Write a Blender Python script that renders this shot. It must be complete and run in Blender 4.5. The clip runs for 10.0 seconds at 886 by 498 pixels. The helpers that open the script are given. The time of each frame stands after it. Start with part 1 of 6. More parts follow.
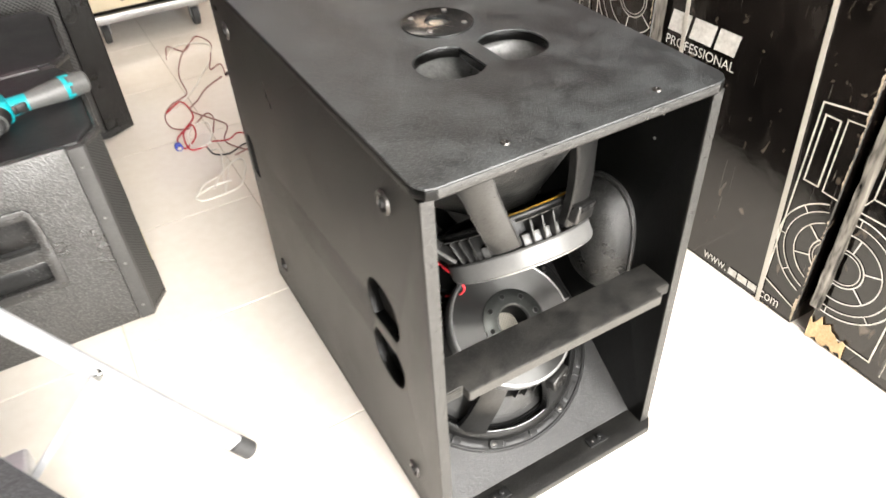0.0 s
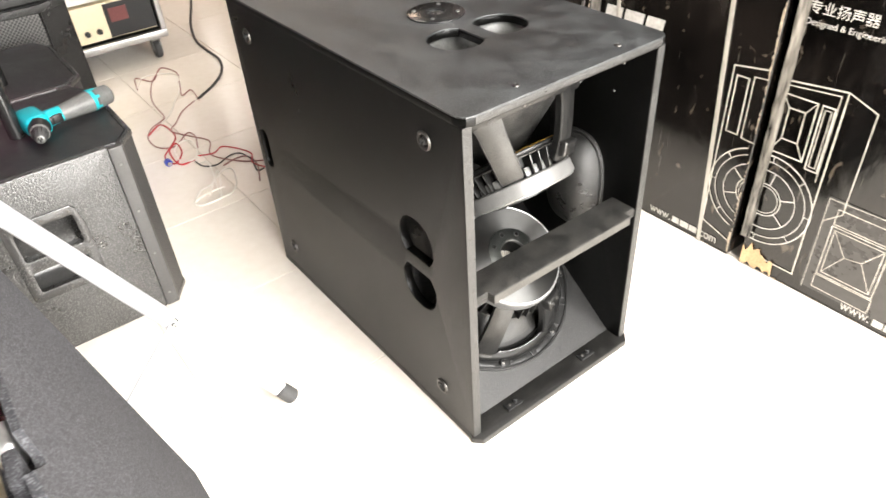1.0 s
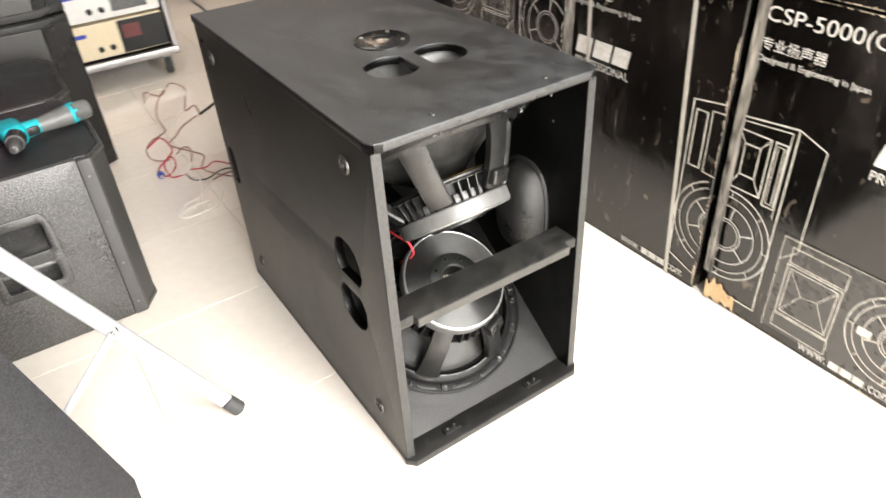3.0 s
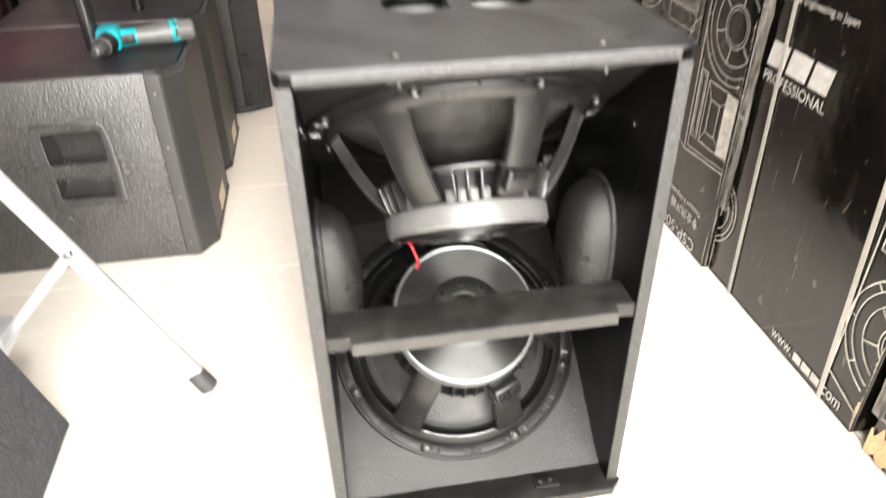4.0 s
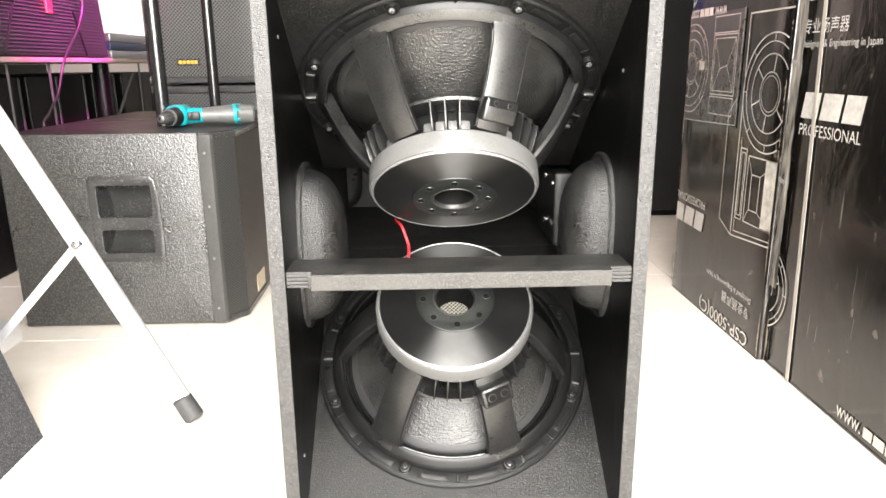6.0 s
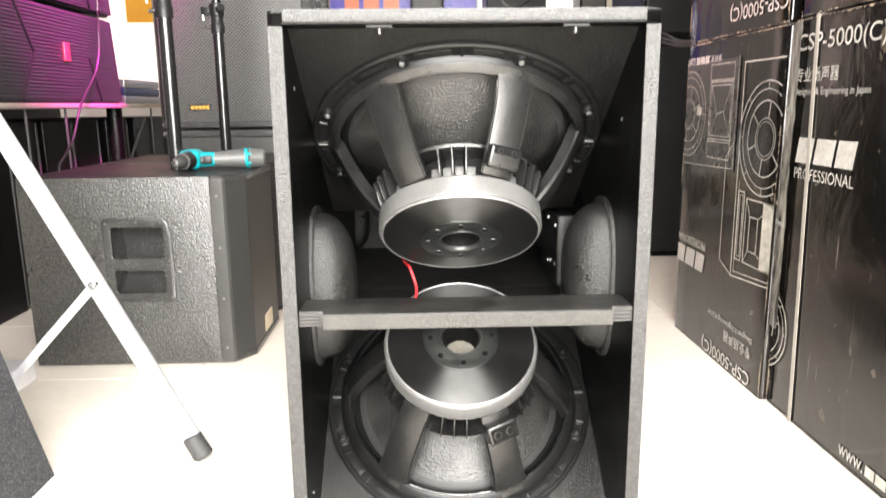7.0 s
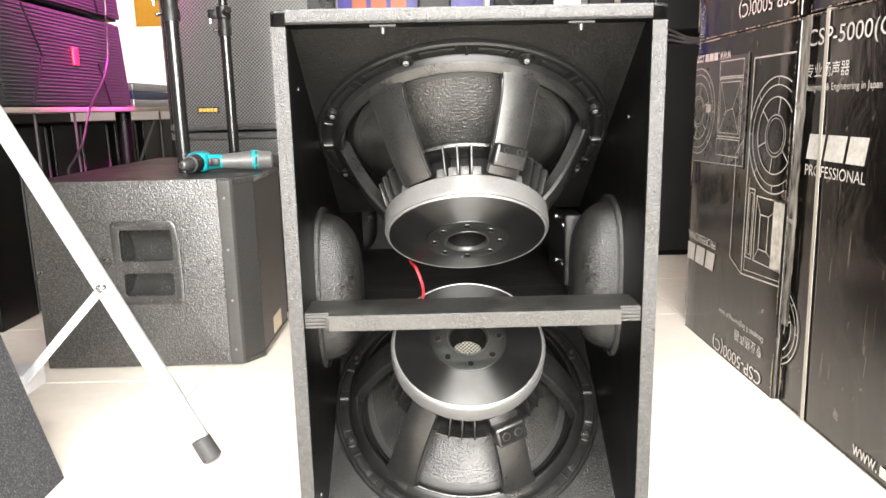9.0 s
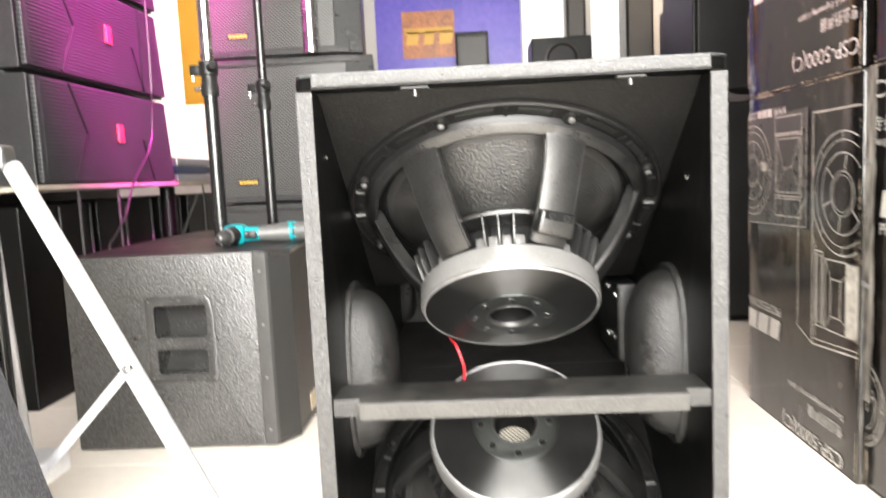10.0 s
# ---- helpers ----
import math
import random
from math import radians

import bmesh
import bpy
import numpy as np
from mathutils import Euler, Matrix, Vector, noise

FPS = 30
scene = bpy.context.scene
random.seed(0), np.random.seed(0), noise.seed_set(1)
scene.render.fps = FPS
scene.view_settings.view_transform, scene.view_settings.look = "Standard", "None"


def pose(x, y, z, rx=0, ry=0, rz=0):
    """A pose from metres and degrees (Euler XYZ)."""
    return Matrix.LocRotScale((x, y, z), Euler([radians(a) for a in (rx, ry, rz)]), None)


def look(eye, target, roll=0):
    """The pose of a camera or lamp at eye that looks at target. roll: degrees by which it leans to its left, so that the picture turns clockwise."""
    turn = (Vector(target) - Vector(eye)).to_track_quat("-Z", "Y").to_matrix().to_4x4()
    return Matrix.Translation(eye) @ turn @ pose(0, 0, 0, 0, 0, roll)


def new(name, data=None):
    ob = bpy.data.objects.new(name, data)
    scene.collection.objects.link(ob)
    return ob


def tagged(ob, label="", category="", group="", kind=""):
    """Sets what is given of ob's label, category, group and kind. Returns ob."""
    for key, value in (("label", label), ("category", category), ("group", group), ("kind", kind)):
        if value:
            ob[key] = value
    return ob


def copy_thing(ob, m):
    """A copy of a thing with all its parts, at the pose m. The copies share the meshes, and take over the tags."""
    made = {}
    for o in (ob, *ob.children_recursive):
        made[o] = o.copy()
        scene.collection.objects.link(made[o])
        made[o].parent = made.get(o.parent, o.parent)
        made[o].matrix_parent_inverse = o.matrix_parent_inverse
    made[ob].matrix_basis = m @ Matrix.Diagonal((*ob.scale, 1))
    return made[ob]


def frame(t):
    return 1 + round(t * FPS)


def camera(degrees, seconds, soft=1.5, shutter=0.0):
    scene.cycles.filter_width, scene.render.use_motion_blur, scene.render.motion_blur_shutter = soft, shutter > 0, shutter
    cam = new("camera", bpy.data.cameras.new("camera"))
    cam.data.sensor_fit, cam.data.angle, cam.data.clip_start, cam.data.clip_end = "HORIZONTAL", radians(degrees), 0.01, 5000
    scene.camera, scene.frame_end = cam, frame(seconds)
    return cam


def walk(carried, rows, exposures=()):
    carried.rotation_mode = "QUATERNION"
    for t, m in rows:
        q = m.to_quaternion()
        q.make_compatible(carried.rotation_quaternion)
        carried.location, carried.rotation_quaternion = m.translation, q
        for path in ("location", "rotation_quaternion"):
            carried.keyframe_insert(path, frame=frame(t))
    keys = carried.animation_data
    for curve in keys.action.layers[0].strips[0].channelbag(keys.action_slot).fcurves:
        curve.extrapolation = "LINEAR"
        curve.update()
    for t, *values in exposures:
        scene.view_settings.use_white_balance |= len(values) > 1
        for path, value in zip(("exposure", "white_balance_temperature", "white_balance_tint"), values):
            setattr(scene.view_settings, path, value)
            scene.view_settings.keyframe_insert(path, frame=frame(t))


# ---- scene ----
cam = camera(64.4, 10.0, soft=1.6, shutter=0.5)
PATH = [
    (0, (-0.308, -0.645, 1.376), (0.42, 0.704, 0.091), -3.2),
    (0.5, (-0.5, -0.773, 1.411), (0.308, 0.594, 0.195), -4.3),
    (1, (-0.649, -0.843, 1.419), (0.274, 0.447, 0.201), -3.8),
    (1.5, (-0.749, -0.847, 1.44), (0.296, 0.402, 0.278), -2.4),
    (2, (-0.763, -0.876, 1.449), (0.322, 0.382, 0.335), -2.7),
    (2.2, (-0.743, -0.894, 1.443), (0.342, 0.338, 0.301), -3.0),
    (3.3, (-0.297, -1.001, 1.41), (0.371, 0.503, 0.272), -3.7),
    (3.5, (-0.167, -0.973, 1.363), (0.342, 0.65, 0.311), -3.7),
    (4, (0.076, -0.832, 1.152), (0.346, 0.817, 0.052), -0.9),
    (4.5, (0.228, -0.847, 0.834), (0.268, 0.896, -0.146), -2.2),
    (5, (0.207, -0.927, 0.733), (0.177, 0.958, 0.067), -2.0),
    (5.2, (0.218, -0.948, 0.748), (0.243, 0.956, 0.137), -0.2),
    (6.3, (0.225, -0.964, 0.727), (0.29, 0.971, 0.223), -0.7),
    (6.5, (0.221, -0.973, 0.725), (0.269, 0.962, 0.221), -0.4),
    (7, (0.218, -0.997, 0.744), (0.27, 0.962, 0.344), -0.6),
    (7.5, (0.223, -1.014, 0.759), (0.248, 0.956, 0.415), -0.7),
    (8, (0.221, -1.012, 0.761), (0.234, 0.958, 0.415), -1.1),
    (8.5, (0.226, -1.003, 0.751), (0.245, 0.961, 0.373), -1.3),
    (9, (0.224, -0.99, 0.742), (0.248, 0.97, 0.344), -1.2),
    (9.5, (0.22, -0.982, 0.74), (0.246, 0.983, 0.365), -1.4),
    (10, (0.229, -0.897, 0.739), (0.136, 1.09, 0.53), -2.7),
]
EXPOSURES = [(0, 0.0), (0.5, 0.1), (1, 0.15), (2, 0.05), (3.5, -0.3), (4, 0.0), (4.5, 0.4), (5, 0.45), (6.5, 0.12), (9.5, 0.12), (10, 0.22)]
walk(cam, [(t, look(eye, target, roll)) for t, eye, target, roll in PATH], EXPOSURES)

# ---- world and lights ----
world = bpy.data.worlds.new("world")
scene.world = world
world.use_nodes = True
wn = world.node_tree.nodes
sky = wn.new("ShaderNodeTexSky")
sky.sky_type, sky.sun_disc, sky.sun_elevation, sky.sun_rotation = "NISHITA", False, radians(40), radians(200)
world.node_tree.links.new(sky.outputs["Color"], wn["Background"].inputs["Color"])
wn["Background"].inputs["Strength"].default_value = 0.12


def area_lamp(name, eye, target, sx, sy, watts, colour):
    lamp = bpy.data.lights.new(name, "AREA")
    lamp.shape, lamp.size, lamp.size_y, lamp.energy, lamp.color = "RECTANGLE", sx, sy, watts, colour
    ob = new(name, lamp)
    ob.matrix_world = look(eye, target)
    return ob


area_lamp("shopfront_daylight", (0.36, -2.78, 1.5), (0.15, 0.35, 0.45), 2.95, 2.2, 695, (1.0, 0.97, 0.93))
# First panel follows the woofer plates' highlights; the other three are added unseen fill.
CEILING_LAMPS = [(0.28, -1.35), (0.4, 2.3), (2.5, 4.4), (-2.2, 3.6)]
for (lx, ly), watts, tone in zip(CEILING_LAMPS, (80, 6, 46, 26), ((1.0, 0.96, 0.91), (1.0, 0.76, 0.55), (1.0, 0.7, 0.48), (1.0, 0.84, 0.66))):
    along = lx == CEILING_LAMPS[0][0]
    area_lamp("ceiling_panel_light", (lx, ly, 2.93), (lx, ly, 0), 0.55 if along else 1.15, 1.15 if along else 0.55, watts, tone)

# ---- materials ----


def node_mat(name):
    m = bpy.data.materials.new(name)
    m.use_nodes = True
    return m, m.node_tree.nodes, m.node_tree.links, m.node_tree.nodes["Principled BSDF"]


def ramp(nodes, stops):
    r = nodes.new("ShaderNodeValToRGB")
    while len(r.color_ramp.elements) < len(stops):
        r.color_ramp.elements.new(0.5)
    for e, (p, c) in zip(r.color_ramp.elements, stops):
        e.position, e.color = p, (*c, 1) if len(c) == 3 else c
    return r


def surface(name, a, b, rough=(0.4, 0.6), big=4.0, fine=120.0, bump=0.2, depth=0.001, metal=0.0, spec=0.5, vary=0.0, aniso=0.0, lo=0.6, stretch=(1, 1, 1)):
    """Two colours mixed by large stains and fine grain, with a fine relief."""
    m, n, l, p = node_mat(name)
    co = n.new("ShaderNodeTexCoord")
    large, grain = n.new("ShaderNodeTexNoise"), n.new("ShaderNodeTexNoise")
    large.inputs["Scale"].default_value, large.inputs["Detail"].default_value = big, 5
    grain.inputs["Scale"].default_value, grain.inputs["Detail"].default_value = fine, 3
    mp = n.new("ShaderNodeMapping")
    mp.inputs["Scale"].default_value = stretch
    l.new(co.outputs["Object"], mp.inputs["Vector"])
    for t in (large, grain):
        l.new(mp.outputs[0], t.inputs["Vector"])
    mix = n.new("ShaderNodeMath")
    mix.operation = "ADD"
    l.new(large.outputs["Fac"], mix.inputs[0]), l.new(grain.outputs["Fac"], mix.inputs[1])
    half = n.new("ShaderNodeMapRange")
    half.inputs["From Min"].default_value, half.inputs["From Max"].default_value = lo, 1.4
    l.new(mix.outputs[0], half.inputs["Value"])
    r = ramp(n, [(0.0, a), (1.0, b)])
    l.new(half.outputs[0], r.inputs["Fac"])
    last = r.outputs["Color"]
    if vary:
        info, hsv, mr = n.new("ShaderNodeObjectInfo"), n.new("ShaderNodeHueSaturation"), n.new("ShaderNodeMapRange")
        mr.inputs["To Min"].default_value, mr.inputs["To Max"].default_value = 1 - vary, 1 + vary
        l.new(info.outputs["Random"], mr.inputs["Value"]), l.new(mr.outputs[0], hsv.inputs["Value"]), l.new(last, hsv.inputs["Color"])
        last = hsv.outputs["Color"]
    l.new(last, p.inputs["Base Color"])
    rr = n.new("ShaderNodeMapRange")
    rr.inputs["To Min"].default_value, rr.inputs["To Max"].default_value = rough
    l.new(half.outputs[0], rr.inputs["Value"]), l.new(rr.outputs[0], p.inputs["Roughness"])
    p.inputs["Metallic"].default_value, p.inputs["Specular IOR Level"].default_value = metal, spec
    if aniso:
        p.inputs["Anisotropic"].default_value, p.inputs["Anisotropic Rotation"].default_value = aniso, 0.25
        tan = n.new("ShaderNodeTangent")
        tan.direction_type, tan.axis = "RADIAL", "Z"
        l.new(tan.outputs[0], p.inputs["Tangent"])
    if bump:
        bp = n.new("ShaderNodeBump")
        bp.inputs["Strength"].default_value, bp.inputs["Distance"].default_value = bump, depth
        l.new(grain.outputs["Fac"], bp.inputs["Height"]), l.new(bp.outputs[0], p.inputs["Normal"])
    return m


def pebbled(name, low, high, scale=260.0, depth=0.0012, rough=(0.28, 0.5), spec=0.4, dust=0.0, dust_colour=(0.06, 0.06, 0.06), dust_scale=7.0, mid=0.25):
    """Sprayed textured paint: small uneven pebbles with brighter tops, under a thin uneven film of dust and rubbing."""
    m, n, l, p = node_mat(name)
    co = n.new("ShaderNodeTexCoord")
    warp, cells, fine, film = n.new("ShaderNodeTexNoise"), n.new("ShaderNodeTexVoronoi"), n.new("ShaderNodeTexNoise"), n.new("ShaderNodeTexNoise")
    warp.inputs["Scale"].default_value = scale * 0.6
    fine.inputs["Scale"].default_value, fine.inputs["Detail"].default_value = scale * 0.55, 3
    film.inputs["Scale"].default_value, film.inputs["Detail"].default_value, film.inputs["Roughness"].default_value = dust_scale, 7, 0.62
    shift = n.new("ShaderNodeVectorMath")
    shift.operation = "MULTIPLY_ADD"
    shift.inputs[1].default_value = (1.1 / scale,) * 3
    l.new(co.outputs["Object"], warp.inputs["Vector"]), l.new(co.outputs["Object"], fine.inputs["Vector"]), l.new(co.outputs["Object"], film.inputs["Vector"])
    l.new(warp.outputs["Color"], shift.inputs[0]), l.new(co.outputs["Object"], shift.inputs[2])
    l.new(shift.outputs[0], cells.inputs["Vector"])
    cells.feature = "SMOOTH_F1"
    cells.inputs["Scale"].default_value, cells.inputs["Smoothness"].default_value = scale, 0.35
    height = n.new("ShaderNodeMath")
    height.operation = "SUBTRACT"
    l.new(fine.outputs["Fac"], height.inputs[0]), l.new(cells.outputs["Distance"], height.inputs[1])
    top = n.new("ShaderNodeMapRange")
    top.inputs["From Min"].default_value, top.inputs["From Max"].default_value = -0.05, 0.4
    l.new(height.outputs[0], top.inputs["Value"])
    r = ramp(n, [(0.0, low), (0.55, tuple((1 - mid) * a + mid * b for a, b in zip(low, high))), (1.0, high)])
    l.new(top.outputs[0], r.inputs["Fac"])
    last = r.outputs["Color"]
    if dust:
        amount, mx = n.new("ShaderNodeMapRange"), n.new("ShaderNodeMix")
        amount.inputs["From Min"].default_value, amount.inputs["From Max"].default_value, amount.inputs["To Max"].default_value = 0.42, 0.72, dust
        mx.data_type = "RGBA"
        mx.inputs["B"].default_value = (*dust_colour, 1)
        l.new(film.outputs["Fac"], amount.inputs["Value"]), l.new(amount.outputs[0], mx.inputs["Factor"]), l.new(last, mx.inputs["A"])
        last = mx.outputs["Result"]
    l.new(last, p.inputs["Base Color"])
    rr = n.new("ShaderNodeMapRange")
    rr.inputs["From Min"].default_value, rr.inputs["From Max"].default_value = 0.3, 0.7
    rr.inputs["To Min"].default_value, rr.inputs["To Max"].default_value = rough
    l.new(film.outputs["Fac"], rr.inputs["Value"]), l.new(rr.outputs[0], p.inputs["Roughness"])
    p.inputs["Specular IOR Level"].default_value = spec
    bp = n.new("ShaderNodeBump")
    bp.inputs["Strength"].default_value, bp.inputs["Distance"].default_value = 1.0, depth
    l.new(height.outputs[0], bp.inputs["Height"]), l.new(bp.outputs[0], p.inputs["Normal"])
    return m


def grille_mat(name, axes, pitch, metal_colour, hole_colour=(0.004, 0.004, 0.004), hole=0.33):
    """Perforated sheet: staggered round holes, on the two object axes given."""
    m, n, l, p = node_mat(name)
    co, sep, comb = n.new("ShaderNodeTexCoord"), n.new("ShaderNodeSeparateXYZ"), n.new("ShaderNodeCombineXYZ")
    l.new(co.outputs["Object"], sep.inputs[0])
    l.new(sep.outputs[axes[0]], comb.inputs[0]), l.new(sep.outputs[axes[1]], comb.inputs[1])
    mp = n.new("ShaderNodeMapping")
    mp.inputs["Rotation"].default_value = (0, 0, radians(45))
    mp.inputs["Scale"].default_value = (1 / pitch, 1 / pitch, 1)
    l.new(comb.outputs[0], mp.inputs["Vector"])
    v = n.new("ShaderNodeTexVoronoi")
    v.voronoi_dimensions = "2D"
    v.inputs["Scale"].default_value, v.inputs["Randomness"].default_value = 1.0, 0.0
    l.new(mp.outputs[0], v.inputs["Vector"])
    r = ramp(n, [(0.0, hole_colour), (hole, hole_colour), (hole + 0.06, metal_colour), (1.0, metal_colour)])
    l.new(v.outputs["Distance"], r.inputs["Fac"]), l.new(r.outputs["Color"], p.inputs["Base Color"])
    p.inputs["Roughness"].default_value, p.inputs["Metallic"].default_value = 0.45, 0.2
    bp = n.new("ShaderNodeBump")
    bp.inputs["Strength"].default_value, bp.inputs["Distance"].default_value = 0.6, 0.002
    l.new(r.outputs["Color"], bp.inputs["Height"]), l.new(bp.outputs[0], p.inputs["Normal"])
    return m


def glow(name, colour, strength):
    m, n, l, p = node_mat(name)
    p.inputs["Base Color"].default_value = (*colour, 1)
    p.inputs["Emission Color"].default_value, p.inputs["Emission Strength"].default_value = (*colour, 1), strength
    return m


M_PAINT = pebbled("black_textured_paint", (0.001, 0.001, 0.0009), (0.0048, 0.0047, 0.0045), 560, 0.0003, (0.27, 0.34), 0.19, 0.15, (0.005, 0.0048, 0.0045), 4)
# The cabinet's black paint again, lightened for light falling on the lid.
M_LID = pebbled("dusty_lit_black_textured_paint", (0.01, 0.0107, 0.0109), (0.1, 0.105, 0.1065), 440, 0.0007, (0.32, 0.46), 0.7, 0.5, (0.09, 0.0965, 0.098), 12)
M_BAFFLE = pebbled("dark_grey_grained_paint", (0.0021, 0.0021, 0.002), (0.04, 0.039, 0.037), 480, 0.0005, (0.3, 0.44), 0.42, 0.35, (0.0128, 0.0122, 0.0115), 9, 0.16)
M_SHELF = pebbled("dull_dark_grey_board", (0.012, 0.0117, 0.011), (0.06, 0.058, 0.054), 420, 0.0006, (0.4, 0.6), 0.4, 0.4, (0.04, 0.038, 0.035), 8, 0.4)
M_PLASTIC = surface("black_moulded_plastic", (0.006, 0.006, 0.006), (0.014, 0.014, 0.014), (0.32, 0.46), 8, 200, 0.25, 0.0006, spec=0.35)
M_DOME = pebbled("rough_black_plastic_shell", (0.004, 0.004, 0.0038), (0.068, 0.0672, 0.064), 520, 0.0009, (0.24, 0.38), 0.5, 0.3, (0.03, 0.03, 0.0285), 10)
# Handle plastic made lighter, for light that reaches into the lid's cup.
M_CUP = surface("lit_grey_black_cup_plastic", (0.035, 0.035, 0.034), (0.1, 0.1, 0.097), (0.25, 0.4), 30, 200, 0.3, 0.001)
M_BOLT = surface("dull_dark_steel_washer", (0.06, 0.055, 0.05), (0.13, 0.125, 0.12), (0.3, 0.45), 40, 250, 0.2, 0.0004, metal=0.85)
M_BASKET = surface("satin_black_cast_aluminium", (0.034, 0.0337, 0.0328), (0.076, 0.0755, 0.0735), (0.25, 0.36), 22, 400, 0.05, 0.0003, metal=0.85)
M_RIM = surface("light_grey_painted_magnet", (0.068, 0.0675, 0.0655), (0.102, 0.101, 0.0985), (0.28, 0.4), 12, 300, 0.15, 0.0005)
M_PLATE = surface("turned_dark_steel", (0.06, 0.06, 0.0585), (0.082, 0.082, 0.08), (0.4, 0.45), 5, 30, 0.0, metal=0.95, aniso=0.97)
M_CHROME = surface("bright_zinc_steel", (0.55, 0.55, 0.54), (0.78, 0.78, 0.76), (0.18, 0.32), 20, 300, 0.1, 0.0004, metal=1.0)
M_STEEL = surface("dull_steel", (0.16, 0.16, 0.155), (0.3, 0.3, 0.29), (0.3, 0.5), 20, 250, 0.2, 0.0005, metal=0.9)
M_RUBBER = surface("dark_rubber", (0.02, 0.02, 0.02), (0.05, 0.05, 0.05), (0.55, 0.75), 12, 150, 0.3, 0.0008)
M_TUBE = surface("silver_grey_painted_tube", (0.5, 0.51, 0.53), (0.62, 0.63, 0.65), (0.3, 0.42), 5, 120, 0.05, 0.0004, metal=0.5)
M_BLACKTUBE = surface("satin_black_tube", (0.008, 0.008, 0.008), (0.014, 0.014, 0.0138), (0.2, 0.28), 6, 150, 0.03, 0.0004, spec=0.7)
M_WOOD = surface("plywood_edge", (0.24, 0.2, 0.16), (0.42, 0.37, 0.31), (0.5, 0.7), 8, 160, 0.4, 0.001)


def paper_cone():
    """Doped paper cone: threads running round it, fine crinkles, glossy in patches."""
    m, n, l, p = node_mat("crinkled_paper_cone")
    co, sep, rad, comb = n.new("ShaderNodeTexCoord"), n.new("ShaderNodeSeparateXYZ"), n.new("ShaderNodeVectorMath"), n.new("ShaderNodeCombineXYZ")
    l.new(co.outputs["Object"], sep.inputs[0])
    flat = n.new("ShaderNodeCombineXYZ")
    l.new(sep.outputs["X"], flat.inputs[0]), l.new(sep.outputs["Y"], flat.inputs[1])
    rad.operation = "LENGTH"
    l.new(flat.outputs[0], rad.inputs[0])
    turn = n.new("ShaderNodeMath")
    turn.operation = "ARCTAN2"
    l.new(sep.outputs["Y"], turn.inputs[0]), l.new(sep.outputs["X"], turn.inputs[1])
    l.new(rad.outputs["Value"], comb.inputs[0]), l.new(turn.outputs[0], comb.inputs[1])
    heights = []
    for scale, stretch, detail in ((1.0, (430, 13, 1), 2), (1.0, (260, 44, 1), 3)):
        mp, t = n.new("ShaderNodeMapping"), n.new("ShaderNodeTexNoise")
        mp.inputs["Scale"].default_value = stretch
        t.inputs["Scale"].default_value, t.inputs["Detail"].default_value = scale, detail
        l.new(comb.outputs[0], mp.inputs["Vector"]), l.new(mp.outputs[0], t.inputs["Vector"])
        heights.append(t.outputs["Fac"])
    add, patch = n.new("ShaderNodeMath"), n.new("ShaderNodeTexNoise")
    l.new(heights[0], add.inputs[0]), l.new(heights[1], add.inputs[1])
    patch.inputs["Scale"].default_value, patch.inputs["Detail"].default_value = 22, 5
    l.new(co.outputs["Object"], patch.inputs["Vector"])
    r = ramp(n, [(0.35, (0.006, 0.006, 0.0057)), (0.7, (0.026, 0.0252, 0.023))])
    l.new(patch.outputs["Fac"], r.inputs["Fac"]), l.new(r.outputs["Color"], p.inputs["Base Color"])
    mr = n.new("ShaderNodeMapRange")
    mr.inputs["From Min"].default_value, mr.inputs["From Max"].default_value = 0.35, 0.65
    mr.inputs["To Min"].default_value, mr.inputs["To Max"].default_value = 0.42, 0.3
    l.new(patch.outputs["Fac"], mr.inputs["Value"]), l.new(mr.outputs[0], p.inputs["Roughness"])
    bp = n.new("ShaderNodeBump")
    bp.inputs["Strength"].default_value, bp.inputs["Distance"].default_value = 0.9, 0.0014
    l.new(add.outputs[0], bp.inputs["Height"]), l.new(bp.outputs[0], p.inputs["Normal"])
    p.inputs["Specular IOR Level"].default_value = 0.5
    return m


